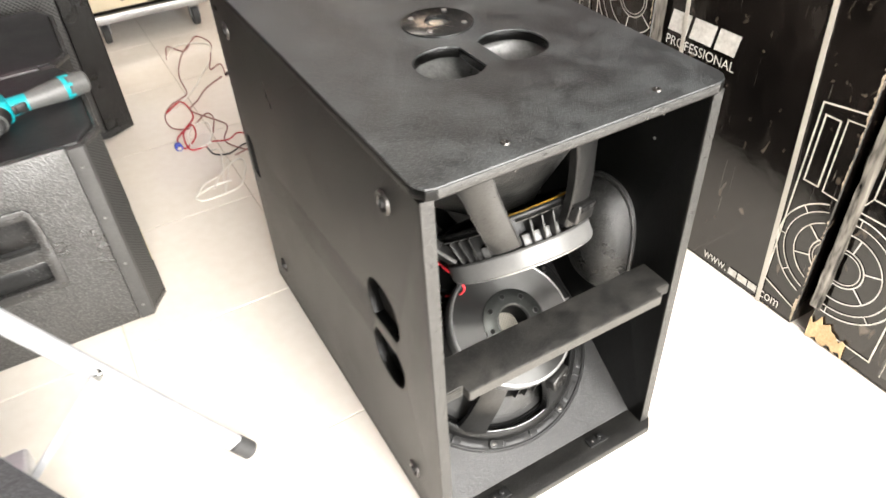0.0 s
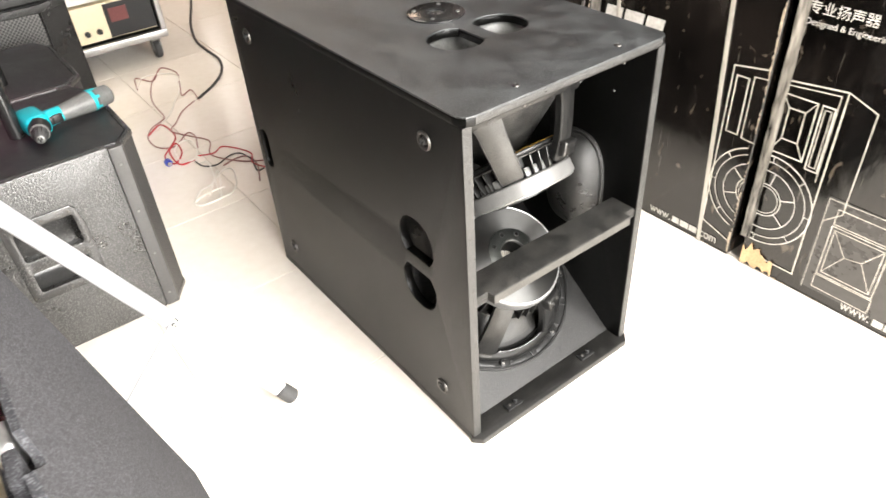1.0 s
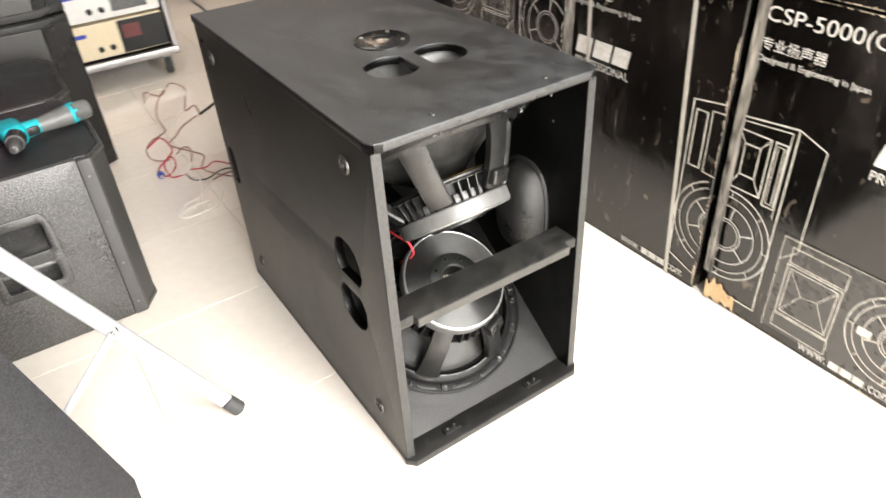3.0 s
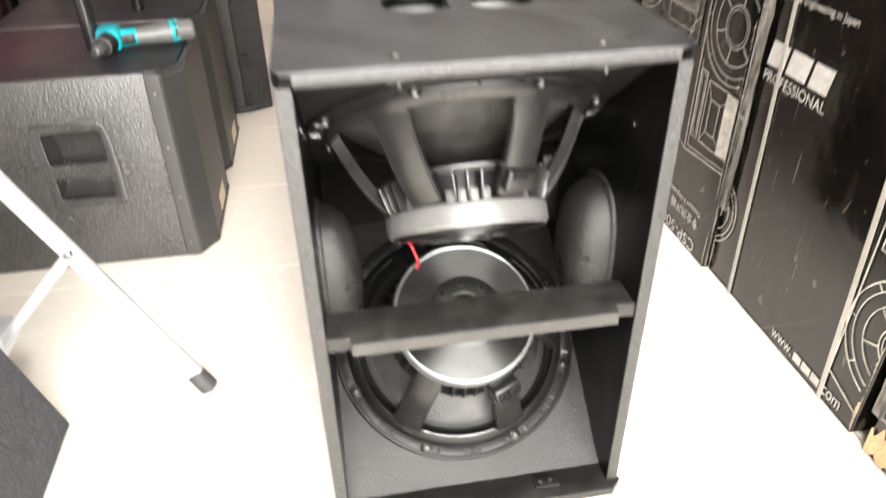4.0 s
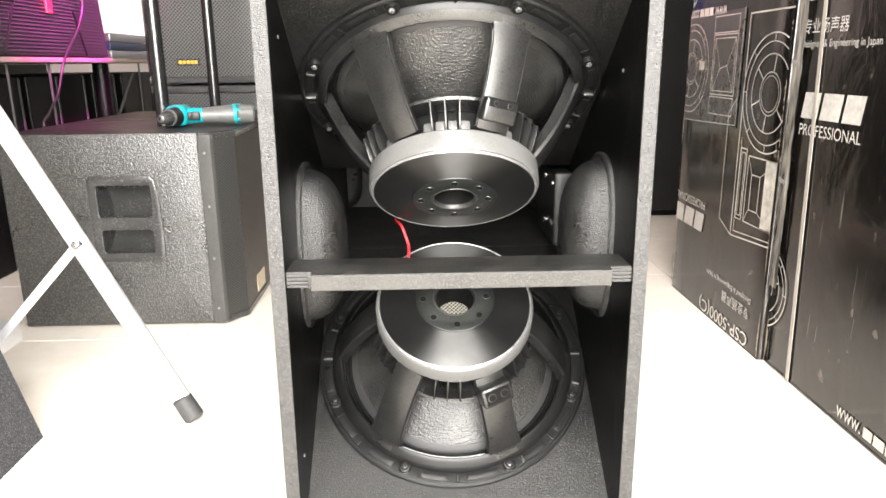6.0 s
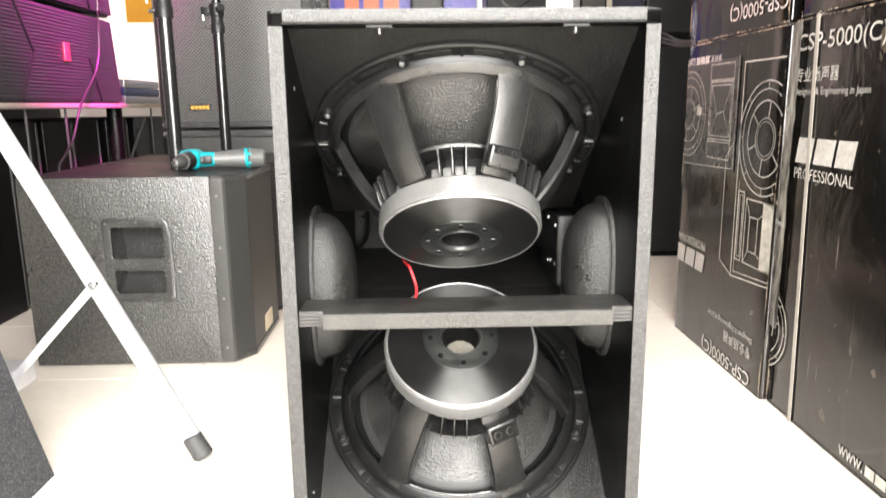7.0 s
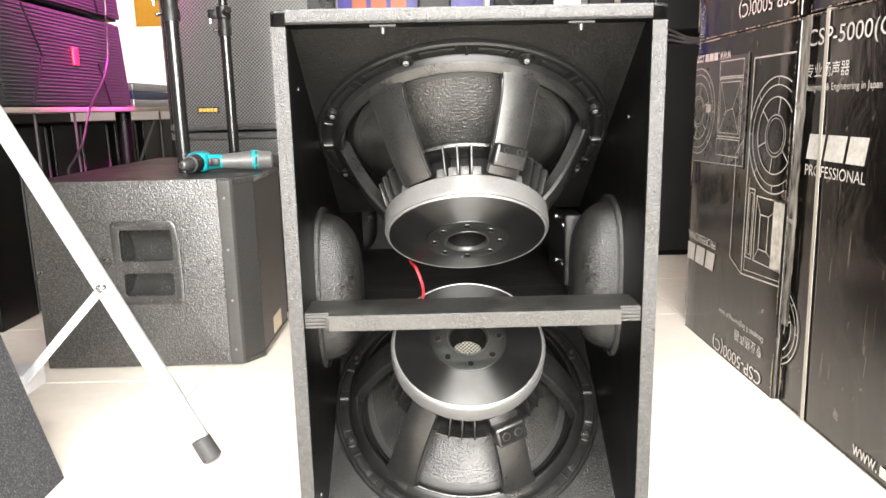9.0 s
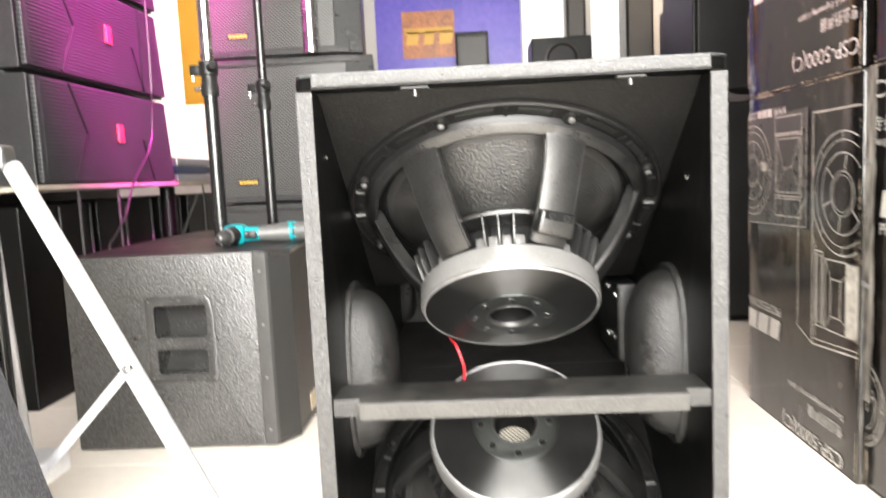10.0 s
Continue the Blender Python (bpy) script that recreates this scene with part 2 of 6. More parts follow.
def carton_mat():
    """Glossy black print on board: dull scuffs, brown rubbed patches, fine pale scratches and soft creases."""
    m, n, l, p = node_mat("black_printed_board")
    co = n.new("ShaderNodeTexCoord")
    info = n.new("ShaderNodeObjectInfo")
    shift = n.new("ShaderNodeVectorMath")
    shift.operation = "MULTIPLY_ADD"
    shift.inputs[1].default_value = (1, 1, 1)
    l.new(co.outputs["Object"], shift.inputs[0])
    spread = n.new("ShaderNodeCombineXYZ")
    for k in range(3):
        mul = n.new("ShaderNodeMath")
        mul.operation = "MULTIPLY"
        mul.inputs[1].default_value = (17.0, 31.0, 7.0)[k]
        l.new(info.outputs["Random"], mul.inputs[0]), l.new(mul.outputs[0], spread.inputs[k])
    l.new(spread.outputs[0], shift.inputs[2])

    def tex(scale, detail, stretch=(1, 1, 1), dist=0.0):
        mp, t = n.new("ShaderNodeMapping"), n.new("ShaderNodeTexNoise")
        mp.inputs["Scale"].default_value = stretch
        t.inputs["Scale"].default_value, t.inputs["Detail"].default_value, t.inputs["Distortion"].default_value = scale, detail, dist
        l.new(shift.outputs[0], mp.inputs["Vector"]), l.new(mp.outputs[0], t.inputs["Vector"])
        return t.outputs["Fac"]

    def step(fac, lo, hi):
        mr = n.new("ShaderNodeMapRange")
        mr.inputs["From Min"].default_value, mr.inputs["From Max"].default_value = lo, hi
        l.new(fac, mr.inputs["Value"])
        return mr.outputs[0]

    def blend(fac, a, colour):
        mx = n.new("ShaderNodeMix")
        mx.data_type = "RGBA"
        l.new(fac, mx.inputs["Factor"])
        if isinstance(a, tuple):
            mx.inputs["A"].default_value = (*a, 1)
        else:
            l.new(a, mx.inputs["A"])
        mx.inputs["B"].default_value = (*colour, 1)
        return mx.outputs["Result"]

    stain, scuff = step(tex(2.6, 4), 0.4, 0.7), step(tex(13, 7, (1, 1, 0.4)), 0.53, 0.74)
    scratch = step(tex(46, 4, (1.7, 1, 0.07), 2.2), 0.7, 0.76)
    rub = step(tex(30, 8, (1, 1, 0.6), 0.8), 0.64, 0.72)
    col = blend(stain, (0.0018, 0.0015, 0.0013), (0.0085, 0.0068, 0.0058))
    col = blend(scuff, col, (0.013, 0.0105, 0.0088))
    col = blend(rub, col, (0.075, 0.06, 0.046))
    col = blend(scratch, col, (0.16, 0.145, 0.125))
    l.new(col, p.inputs["Base Color"])
    p.inputs["Specular IOR Level"].default_value = 0.62
    r = n.new("ShaderNodeMapRange")
    r.inputs["To Min"].default_value, r.inputs["To Max"].default_value = 0.13, 0.3
    l.new(scuff, r.inputs["Value"]), l.new(r.outputs[0], p.inputs["Roughness"])
    b = n.new("ShaderNodeBump")
    b.inputs["Strength"].default_value, b.inputs["Distance"].default_value = 0.35, 0.006
    l.new(tex(9, 4, (1, 1, 0.7), 0.4), b.inputs["Height"]), l.new(b.outputs[0], p.inputs["Normal"])
    return m


M_CARTON = carton_mat()
M_GREYPRINT = surface("dark_grey_print", (0.024, 0.022, 0.02), (0.046, 0.043, 0.04), (0.2, 0.4), 5, 40, 0.1, 0.002)
M_INK = surface("pale_print", (0.3, 0.28, 0.25), (0.62, 0.6, 0.56), (0.3, 0.5), 14, 90, 0.0)
M_LINE = surface("thin_grey_print_line", (0.22, 0.205, 0.17), (0.68, 0.64, 0.57), (0.3, 0.5), 26, 60, 0.0)
M_KRAFT = surface("torn_brown_board", (0.3, 0.19, 0.09), (0.58, 0.42, 0.24), (0.7, 0.9), 18, 140, 0.6, 0.003)
M_TAPE = surface("crinkled_clear_tape", (0.008, 0.0075, 0.007), (0.42, 0.385, 0.335), (0.06, 0.2), 30, 70, 0.8, 0.005, lo=0.75, stretch=(1, 1, 0.16))
M_STRAP = surface("pale_plastic_strap", (0.26, 0.235, 0.2), (0.4, 0.375, 0.33), (0.3, 0.5), 8, 220, 0.3, 0.0006)
M_TILE = surface("cream_glazed_tile", (0.78, 0.715, 0.63), (0.85, 0.795, 0.72), (0.07, 0.16), 2.2, 30, 0.03, 0.001, vary=0.01)
M_GROUT = surface("tile_grout", (0.62, 0.55, 0.46), (0.72, 0.65, 0.56), (0.7, 0.9), 6, 120, 0.3)
# Low grey, so that the unseen walls bounce little light.
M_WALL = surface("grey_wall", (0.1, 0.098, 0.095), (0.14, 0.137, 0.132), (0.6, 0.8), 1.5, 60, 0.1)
# North wall only: paler, to put a reflected sheen on the cartons.
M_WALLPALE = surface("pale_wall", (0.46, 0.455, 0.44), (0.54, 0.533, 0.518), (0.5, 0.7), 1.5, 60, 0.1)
# Ceiling is out of view; coloured dark to hold down bounced light.
M_CEIL = surface("darkened_ceiling_board", (0.11, 0.11, 0.109), (0.15, 0.15, 0.148), (0.7, 0.9), 1.5, 80, 0.1)
M_CARPET = pebbled("grey_black_carpet_covering", (0.035, 0.035, 0.038), (0.12, 0.12, 0.128), 380, 0.0006, (0.85, 0.98), 0.12, 0.3, (0.08, 0.08, 0.086), 14, 0.45)
# Dark gloss panel; the red of reflected coloured light is in its base colour.
M_GLOSS = surface("gloss_panel_red_reflection", (0.035, 0.006, 0.008), (0.06, 0.01, 0.013), (0.05, 0.12), 4, 50, 0.0)
M_TEAL = surface("teal_plastic", (0.0, 0.24, 0.27), (0.005, 0.36, 0.4), (0.3, 0.45), 20, 200, 0.1)
M_REDWIRE = surface("red_wire", (0.35, 0.012, 0.02), (0.6, 0.03, 0.04), (0.35, 0.5), 30, 200, 0.0)
M_BLACKWIRE = surface("black_cable", (0.012, 0.012, 0.012), (0.03, 0.028, 0.026), (0.4, 0.6), 30, 200, 0.0)
M_GREYCABLE = surface("dark_cable_sheath", (0.012, 0.012, 0.012), (0.026, 0.0257, 0.025), (0.3, 0.42), 30, 200, 0.0)
M_WHITEWIRE = surface("white_wire", (0.74, 0.7, 0.63), (0.84, 0.81, 0.75), (0.4, 0.6), 30, 200, 0.0)
M_PINKWIRE = surface("dull_red_brown_wire", (0.2, 0.085, 0.075), (0.38, 0.19, 0.165), (0.4, 0.6), 30, 200, 0.0)
M_BLUE = surface("blue_connector", (0.02, 0.04, 0.3), (0.06, 0.1, 0.5), (0.25, 0.4), 30, 200, 0.0)
M_AMBER = surface("amber_badge", (0.5, 0.27, 0.02), (0.72, 0.42, 0.05), (0.3, 0.5), 60, 200, 0.0)
M_REDBADGE = surface("red_badge", (0.5, 0.03, 0.04), (0.65, 0.06, 0.07), (0.3, 0.5), 60, 200, 0.0)
M_ALU = surface("silver_aluminium", (0.3, 0.3, 0.3), (0.48, 0.48, 0.475), (0.25, 0.45), 8, 150, 0.1, metal=0.8)
M_AMPFACE = surface("pale_amplifier_face", (0.62, 0.61, 0.58), (0.76, 0.75, 0.72), (0.3, 0.45), 6, 90, 0.0)
M_AMPCREAM = surface("cream_amplifier_face", (0.66, 0.56, 0.38), (0.74, 0.64, 0.46), (0.3, 0.45), 6, 90, 0.0)
M_DARKRED = surface("dark_red_panel", (0.09, 0.015, 0.014), (0.14, 0.03, 0.028), (0.35, 0.5), 8, 90, 0.0)
M_PURPLE = surface("violet_print", (0.05, 0.05, 0.42), (0.16, 0.1, 0.55), (0.25, 0.4), 2.5, 20, 0.0)
M_ORANGE = surface("orange_red_print", (0.75, 0.2, 0.1), (0.85, 0.3, 0.16), (0.3, 0.5), 6, 60, 0.0)
M_BROWN = surface("brown_sunset_print", (0.16, 0.05, 0.03), (0.62, 0.24, 0.07), (0.3, 0.5), 7, 30, 0.0)
M_WHITEPRINT = surface("white_poster", (0.76, 0.75, 0.74), (0.82, 0.81, 0.8), (0.4, 0.6), 3, 60, 0.0)
M_YELLOW = surface("orange_yellow_poster", (0.8, 0.36, 0.02), (0.88, 0.5, 0.06), (0.4, 0.6), 3, 60, 0.0)
M_NAVY = surface("dark_navy_shell", (0.012, 0.02, 0.05), (0.03, 0.05, 0.11), (0.3, 0.5), 6, 120, 0.1)
M_BATTERY = surface("grey_battery_plastic", (0.07, 0.07, 0.067), (0.13, 0.13, 0.125), (0.35, 0.5), 20, 200, 0.1)
M_BRACE = pebbled("worn_grey_black_brace", (0.006, 0.006, 0.0058), (0.075, 0.073, 0.068), 620, 0.0005, (0.3, 0.5), 0.45, 0.6, (0.05, 0.047, 0.042), 26)
M_SURROUND = surface("black_rubber_surround", (0.003, 0.003, 0.003), (0.006, 0.006, 0.006), (0.4, 0.55), 20, 200, 0.1, 0.0004, spec=0.25)
M_BANDGLUE = surface("dull_glued_rubber", (0.014, 0.0138, 0.0133), (0.026, 0.0257, 0.025), (0.4, 0.55), 20, 200, 0.2, 0.0005, spec=0.4)
M_SILL = pebbled("worn_black_sill_paint", (0.004, 0.0039, 0.0036), (0.034, 0.0328, 0.0305), 560, 0.0006, (0.32, 0.48), 0.4, 0.5, (0.026, 0.0248, 0.0226), 22)
M_TAB = surface("grey_clear_tape_tab", (0.1, 0.098, 0.094), (0.3, 0.29, 0.27), (0.12, 0.3), 30, 120, 0.4, 0.002)
M_BAND = surface("dark_satin_casting", (0.06, 0.0595, 0.058), (0.085, 0.0845, 0.082), (0.36, 0.44), 14, 300, 0.05, 0.0003, metal=0.8)
M_FLANGE = surface("dark_machined_flange", (0.036, 0.0385, 0.0365), (0.055, 0.058, 0.0555), (0.3, 0.4), 12, 200, 0.1, 0.0004, metal=0.9)
# Flat black standing for the shade inside holes and recesses.
M_HOLE = surface("shaded_black_hole", (0.002, 0.002, 0.002), (0.005, 0.005, 0.005), (0.5, 0.7), 20, 100, 0.0, spec=0.1)
M_WORN = surface("pale_worn_board_edge", (0.12, 0.085, 0.055), (0.52, 0.44, 0.33), (0.5, 0.8), 40, 200, 0.5, 0.001)
M_MESH = grille_mat("pole_vent_mesh", ("X", "Y"), 0.005, (0.5, 0.47, 0.4), (0.006, 0.006, 0.0055), 0.36)
M_GRILLE_X = grille_mat("perforated_black_grille", ("Y", "Z"), 0.0062, (0.06, 0.06, 0.058), (0.012, 0.012, 0.0115), 0.3)
M_GRILLE_Y = grille_mat("perforated_grey_grille", ("X", "Z"), 0.0105, (0.075, 0.073, 0.069), (0.006, 0.006, 0.0058), 0.36)
M_GRILLE_FINE = grille_mat("perforated_stage_grille", ("X", "Z"), 0.011, (0.05, 0.05, 0.053))
M_CONE = paper_cone()
M_RINGBLACK = surface("black_painted_casting", (0.003, 0.003, 0.003), (0.009, 0.009, 0.0088), (0.26, 0.4), 14, 260, 0.25, 0.0006, spec=0.28)
M_EDGE = pebbled("thinly_painted_plywood_edge", (0.01, 0.01, 0.0097), (0.09, 0.0885, 0.085), 620, 0.0005, (0.26, 0.4), 0.45, 0.5, (0.045, 0.044, 0.042), 120)
M_FACE = pebbled("grey_painted_brace_edge", (0.025, 0.024, 0.0218), (0.06, 0.0575, 0.0525), 420, 0.0003, (0.32, 0.5), 0.35, 0.6, (0.05, 0.047, 0.0425), 18, 0.5)
M_SLAT = surface("dark_slatted_steel", (0.018, 0.018, 0.02), (0.055, 0.055, 0.06), (0.35, 0.5), 6, 200, 0.2)
M_TRIM = surface("satin_grey_black_strip", (0.045, 0.044, 0.0425), (0.075, 0.074, 0.0715), (0.26, 0.4), 9, 200, 0.1, 0.0004)
M_GRAIN = pebbled("coarse_grained_black_paint", (0.014, 0.0138, 0.0133), (0.098, 0.0963, 0.0928), 225, 0.0011, (0.25, 0.35), 0.85, 0.4, (0.068, 0.0667, 0.064), 5, 0.6)
M_LIDB = pebbled("fine_grained_black_top", (0.008, 0.008, 0.0084), (0.05, 0.05, 0.0525), 380, 0.0007, (0.3, 0.5), 0.4, 0.5, (0.022, 0.022, 0.0228), 6)
M_HANDLE = surface("satin_black_handle_plastic", (0.024, 0.0237, 0.023), (0.046, 0.0455, 0.044), (0.2, 0.3), 9, 200, 0.1, 0.0004, spec=0.8)
# White backdrop: the coloured light falling on it is added as glow.
M_BACKDROP = glow("glowing_white_backdrop", (1.0, 0.84, 0.8), 0.75)
# Far white panels: glow added to make them overbright.
M_PANEL = glow("glowing_white_panel", (1.0, 0.95, 0.9), 0.9)
# Strong glow that only serves to put a glint on the tiles.
M_GLINT = glow("floor_glint_glow", (1.0, 0.97, 0.92), 9.0)
M_LAMP = glow("lit_lamp_diffuser", (1.0, 0.98, 0.94), 6.0)

# ---- mesh helpers ----


def part(name, bm, mat, parent=None, label="", m=None):
    """One mesh object from a bmesh, under a thing or a part."""
    me = bpy.data.meshes.new(name)
    bmesh.ops.recalc_face_normals(bm, faces=bm.faces)
    for f in bm.faces:
        f.smooth = True
    for e in bm.edges:
        if len(e.link_faces) == 2:
            turn, areas = e.calc_face_angle(0), [f.calc_area() for f in e.link_faces]
            e.smooth = turn < radians(32) and (turn < radians(4) or max(areas) < 25 * min(areas))
    bm.to_mesh(me)
    bm.free()
    me.materials.append(mat)
    ob = new(name, me)
    if parent is not None:
        ob.parent = parent
    if m is not None:
        ob.matrix_basis = m
    return tagged(ob, label)


def twin(ob, m, parent=None):
    """Another part on the same mesh."""
    o = ob.copy()
    scene.collection.objects.link(o)
    o.parent = parent if parent is not None else ob.parent
    o.matrix_basis = m
    return o


def thing(name, m, label, category, group="", kind=""):
    ob = new(name)
    ob.empty_display_size = 0.1
    ob.matrix_basis = m
    return tagged(ob, label, category, group, kind)


def cuboid(x0, x1, y0, y1, z0, z1, bevel=0.0, seg=2):
    bm = bmesh.new()
    bmesh.ops.create_cube(bm, size=1)
    bm.transform(Matrix.Translation(((x0 + x1) / 2, (y0 + y1) / 2, (z0 + z1) / 2)) @ Matrix.Diagonal((x1 - x0, y1 - y0, z1 - z0, 1)))
    if bevel:
        bmesh.ops.bevel(bm, geom=list(bm.edges), offset=bevel, segments=seg, affect="EDGES", profile=0.5)
    return bm


def prism(outline, depth, holes=(), bevel=0.0):
    """A plate in x and y, from z = 0 to depth, with holes right through it."""
    bm = bmesh.new()
    for loop in (outline, *holes):
        vs = [bm.verts.new((x, y, 0)) for x, y in loop]
        for a, b in zip(vs, vs[1:] + vs[:1]):
            bm.edges.new((a, b))
    bmesh.ops.triangle_fill(bm, edges=list(bm.edges), use_beauty=True)
    top = bmesh.ops.extrude_face_region(bm, geom=list(bm.faces))
    bmesh.ops.translate(bm, vec=(0, 0, depth), verts=[v for v in top["geom"] if isinstance(v, bmesh.types.BMVert)])
    bmesh.ops.recalc_face_normals(bm, faces=bm.faces)
    if bevel:
        sharp = [e for e in bm.edges if len(e.link_faces) == 2 and abs(e.calc_face_angle(0) - radians(90)) < 0.1 and abs(e.verts[0].co.z - e.verts[1].co.z) < 1e-6]
        bmesh.ops.bevel(bm, geom=sharp, offset=bevel, segments=2, affect="EDGES", profile=0.5)
    return bm


def lathe(profile, seg=48, closed=False, sx=1.0, sy=1.0):
    """Turns a profile of (radius, height) about z."""
    bm = bmesh.new()
    rings = []
    for r, z in profile:
        if r < 1e-6:
            rings.append([bm.verts.new((0, 0, z))] * seg)
        else:
            rings.append([bm.verts.new((sx * r * math.cos(2 * math.pi * k / seg), sy * r * math.sin(2 * math.pi * k / seg), z)) for k in range(seg)])
    pairs = list(zip(rings, rings[1:])) + ([(rings[-1], rings[0])] if closed else [])
    for a, b in pairs:
        for k in range(seg):
            q = []
            for v in (a[k], a[(k + 1) % seg], b[(k + 1) % seg], b[k]):
                if v not in q:
                    q.append(v)
            if len(q) > 2:
                bm.faces.new(q)
    return bm


def between(a, b):
    """The pose whose z axis runs from a to b."""
    a, b = Vector(a), Vector(b)
    return Matrix.Translation(a) @ (b - a).to_track_quat("Z", "Y").to_matrix().to_4x4()


def rod(a, b, r, seg=20, bevel=0.002, r2=None):
    h = (Vector(b) - Vector(a)).length
    r2 = r if r2 is None else r2
    bm = lathe([(0, 0), (r - bevel, 0), (r, bevel), (r2, h - bevel), (r2 - bevel, h), (0, h)], seg)
    bm.transform(between(a, b))
    return bm


def smooth_path(points, steps=6):
    """A Catmull-Rom curve through points."""
    p = [Vector(q) for q in points]
    p = [2 * p[0] - p[1]] + p + [2 * p[-1] - p[-2]]
    out = []
    for a, b, c, d in zip(p, p[1:], p[2:], p[3:]):
        for k in range(steps):
            t = k / steps
            out.append(0.5 * (2 * b + (c - a) * t + (2 * a - 5 * b + 4 * c - d) * t * t + (3 * b - a - 3 * c + d) * t**3))
    return out + [p[-2]]


def cable(points, r, seg=8, steps=6):
    bm = bmesh.new()
    path = smooth_path(points, steps)
    rings, up = [], Vector((0, 0, 1))
    for k, q in enumerate(path):
        d = (path[min(k + 1, len(path) - 1)] - path[max(k - 1, 0)]).normalized()
        side = d.cross(up)
        side = side.normalized() if side.length > 0.05 else Vector((1, 0, 0))
        over = side.cross(d).normalized()
        rings.append([bm.verts.new(q + r * (math.cos(2 * math.pi * j / seg) * side + math.sin(2 * math.pi * j / seg) * over)) for j in range(seg)])
    for a, b in zip(rings, rings[1:]):
        for j in range(seg):
            bm.faces.new((a[j], a[(j + 1) % seg], b[(j + 1) % seg], b[j]))
    bm.faces.new(rings[0]), bm.faces.new(rings[-1])
    return bm


def joined(*bms):
    out = bmesh.new()
    for b in bms:
        me = bpy.data.meshes.new("join")
        b.to_mesh(me)
        b.free()
        out.from_mesh(me)
        bpy.data.meshes.remove(me)
    return out


def rounded(x0, x1, y0, y1, r, seg=5):
    pts = []
    for cx, cy, a0 in ((x1 - r, y1 - r, 0), (x0 + r, y1 - r, 90), (x0 + r, y0 + r, 180), (x1 - r, y0 + r, 270)):
        pts += [(cx + r * math.cos(radians(a0 + 90 * k / seg)), cy + r * math.sin(radians(a0 + 90 * k / seg))) for k in range(seg + 1)]
    return pts


def half_moon(cx, cy, along, sign, inner=0.018, outer=0.121, half=0.061, seg=14):
    """One of the two openings of a bar handle; along: the axis of the handle, 0 for x, 1 for y."""
    pts = [(inner + 0.012, -half * 0.86), (inner, -half * 0.7), (inner, half * 0.7), (inner + 0.012, half * 0.86)]
    for k in range(seg + 1):
        a = radians(90 - 180 * k / seg)
        c, s = math.cos(a), math.sin(a)
        pts.append((inner + 0.03 + (outer - inner - 0.03) * abs(c) ** 0.8, half * math.copysign(abs(s) ** 0.85, s)))
    out = [(sign * u, v) for u, v in pts]
    if along:
        out = [(v, u) for u, v in out]
    return [(cx + a, cy + b) for a, b in out]


def writing(text, width, height=None):
    """Flat letters of the built-in font, in x and y, the lower left corner at the origin."""
    cu = bpy.data.curves.new("writing", "FONT")
    cu.body = text
    ob = new("writing", cu)
    bpy.context.view_layer.update()
    me = bpy.data.meshes.new_from_object(ob.evaluated_get(bpy.context.evaluated_depsgraph_get()))
    bpy.data.objects.remove(ob)
    bpy.data.curves.remove(cu)
    bm = bmesh.new()
    bm.from_mesh(me)
    bpy.data.meshes.remove(me)
    if not bm.verts:
        return bm
    xs, ys = [v.co.x for v in bm.verts], [v.co.y for v in bm.verts]
    k = width / (max(xs) - min(xs))
    ky = k if height is None else height / (max(ys) - min(ys))
    bm.transform(Matrix.Diagonal((k, ky, 1, 1)) @ Matrix.Translation((-min(xs), -min(ys), 0)))
    return bm

# ---- the room ----
floor = thing("floor", pose(0, 0, 0), "cream glazed ceramic tile floor with thin joints", "floor", kind="structure")
part("floor_bed", cuboid(-4.2, 3.2, -3.1, 5.9, -0.06, -0.004), M_GROUT, floor)
# Walls added to close the room; their tones steer the bounced light.
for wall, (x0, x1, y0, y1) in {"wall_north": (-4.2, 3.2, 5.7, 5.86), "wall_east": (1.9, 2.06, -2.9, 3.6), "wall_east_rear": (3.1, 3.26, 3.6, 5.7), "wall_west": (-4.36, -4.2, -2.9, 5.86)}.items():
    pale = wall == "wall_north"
    tagged(part(wall, cuboid(x0, x1, y0, y1, -0.004, 3.0), M_WALLPALE if pale else M_WALL), "plain far wall, made pale to give the cartons a sheen" if pale else "plain unseen wall, made dark to bounce little light", "wall", kind="structure")
tagged(part("wall_return", cuboid(2.06, 3.26, 3.44, 3.6, -0.004, 3.0), M_WALL), "plain unseen wall, made dark to bounce little light", "wall", kind="structure")
south = thing("wall_south", pose(0, -2.98, 0), "unseen dark grey wall with one wide bay for the front light", "wall", kind="structure")
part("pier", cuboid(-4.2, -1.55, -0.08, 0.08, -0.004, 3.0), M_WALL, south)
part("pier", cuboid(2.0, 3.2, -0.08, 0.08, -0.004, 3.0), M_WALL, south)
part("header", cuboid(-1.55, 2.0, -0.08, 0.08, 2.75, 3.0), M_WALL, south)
tagged(part("ceiling", cuboid(-4.36, 3.26, -3.1, 5.86, 3.0, 3.1), M_CEIL), "unseen ceiling boards, darkened to limit bounced light", "ceiling", kind="structure")
lamp_body = thing("ceiling_lamp", pose(*CEILING_LAMPS[0], 2.94, 0, 0, 90), "unseen lit rectangular ceiling light panel in a white frame", "ceiling light", "ceiling lights")
part("frame", prism(rounded(-0.62, 0.62, -0.32, 0.32, 0.01), 0.06, [rounded(-0.58, 0.58, -0.28, 0.28, 0.005)]), M_ALU, lamp_body)
part("diffuser", cuboid(-0.58, 0.58, -0.28, 0.28, 0.02, 0.03), M_LAMP, lamp_body)
for lx, ly in CEILING_LAMPS[1:]:
    copy_thing(lamp_body, pose(lx, ly, 2.94))

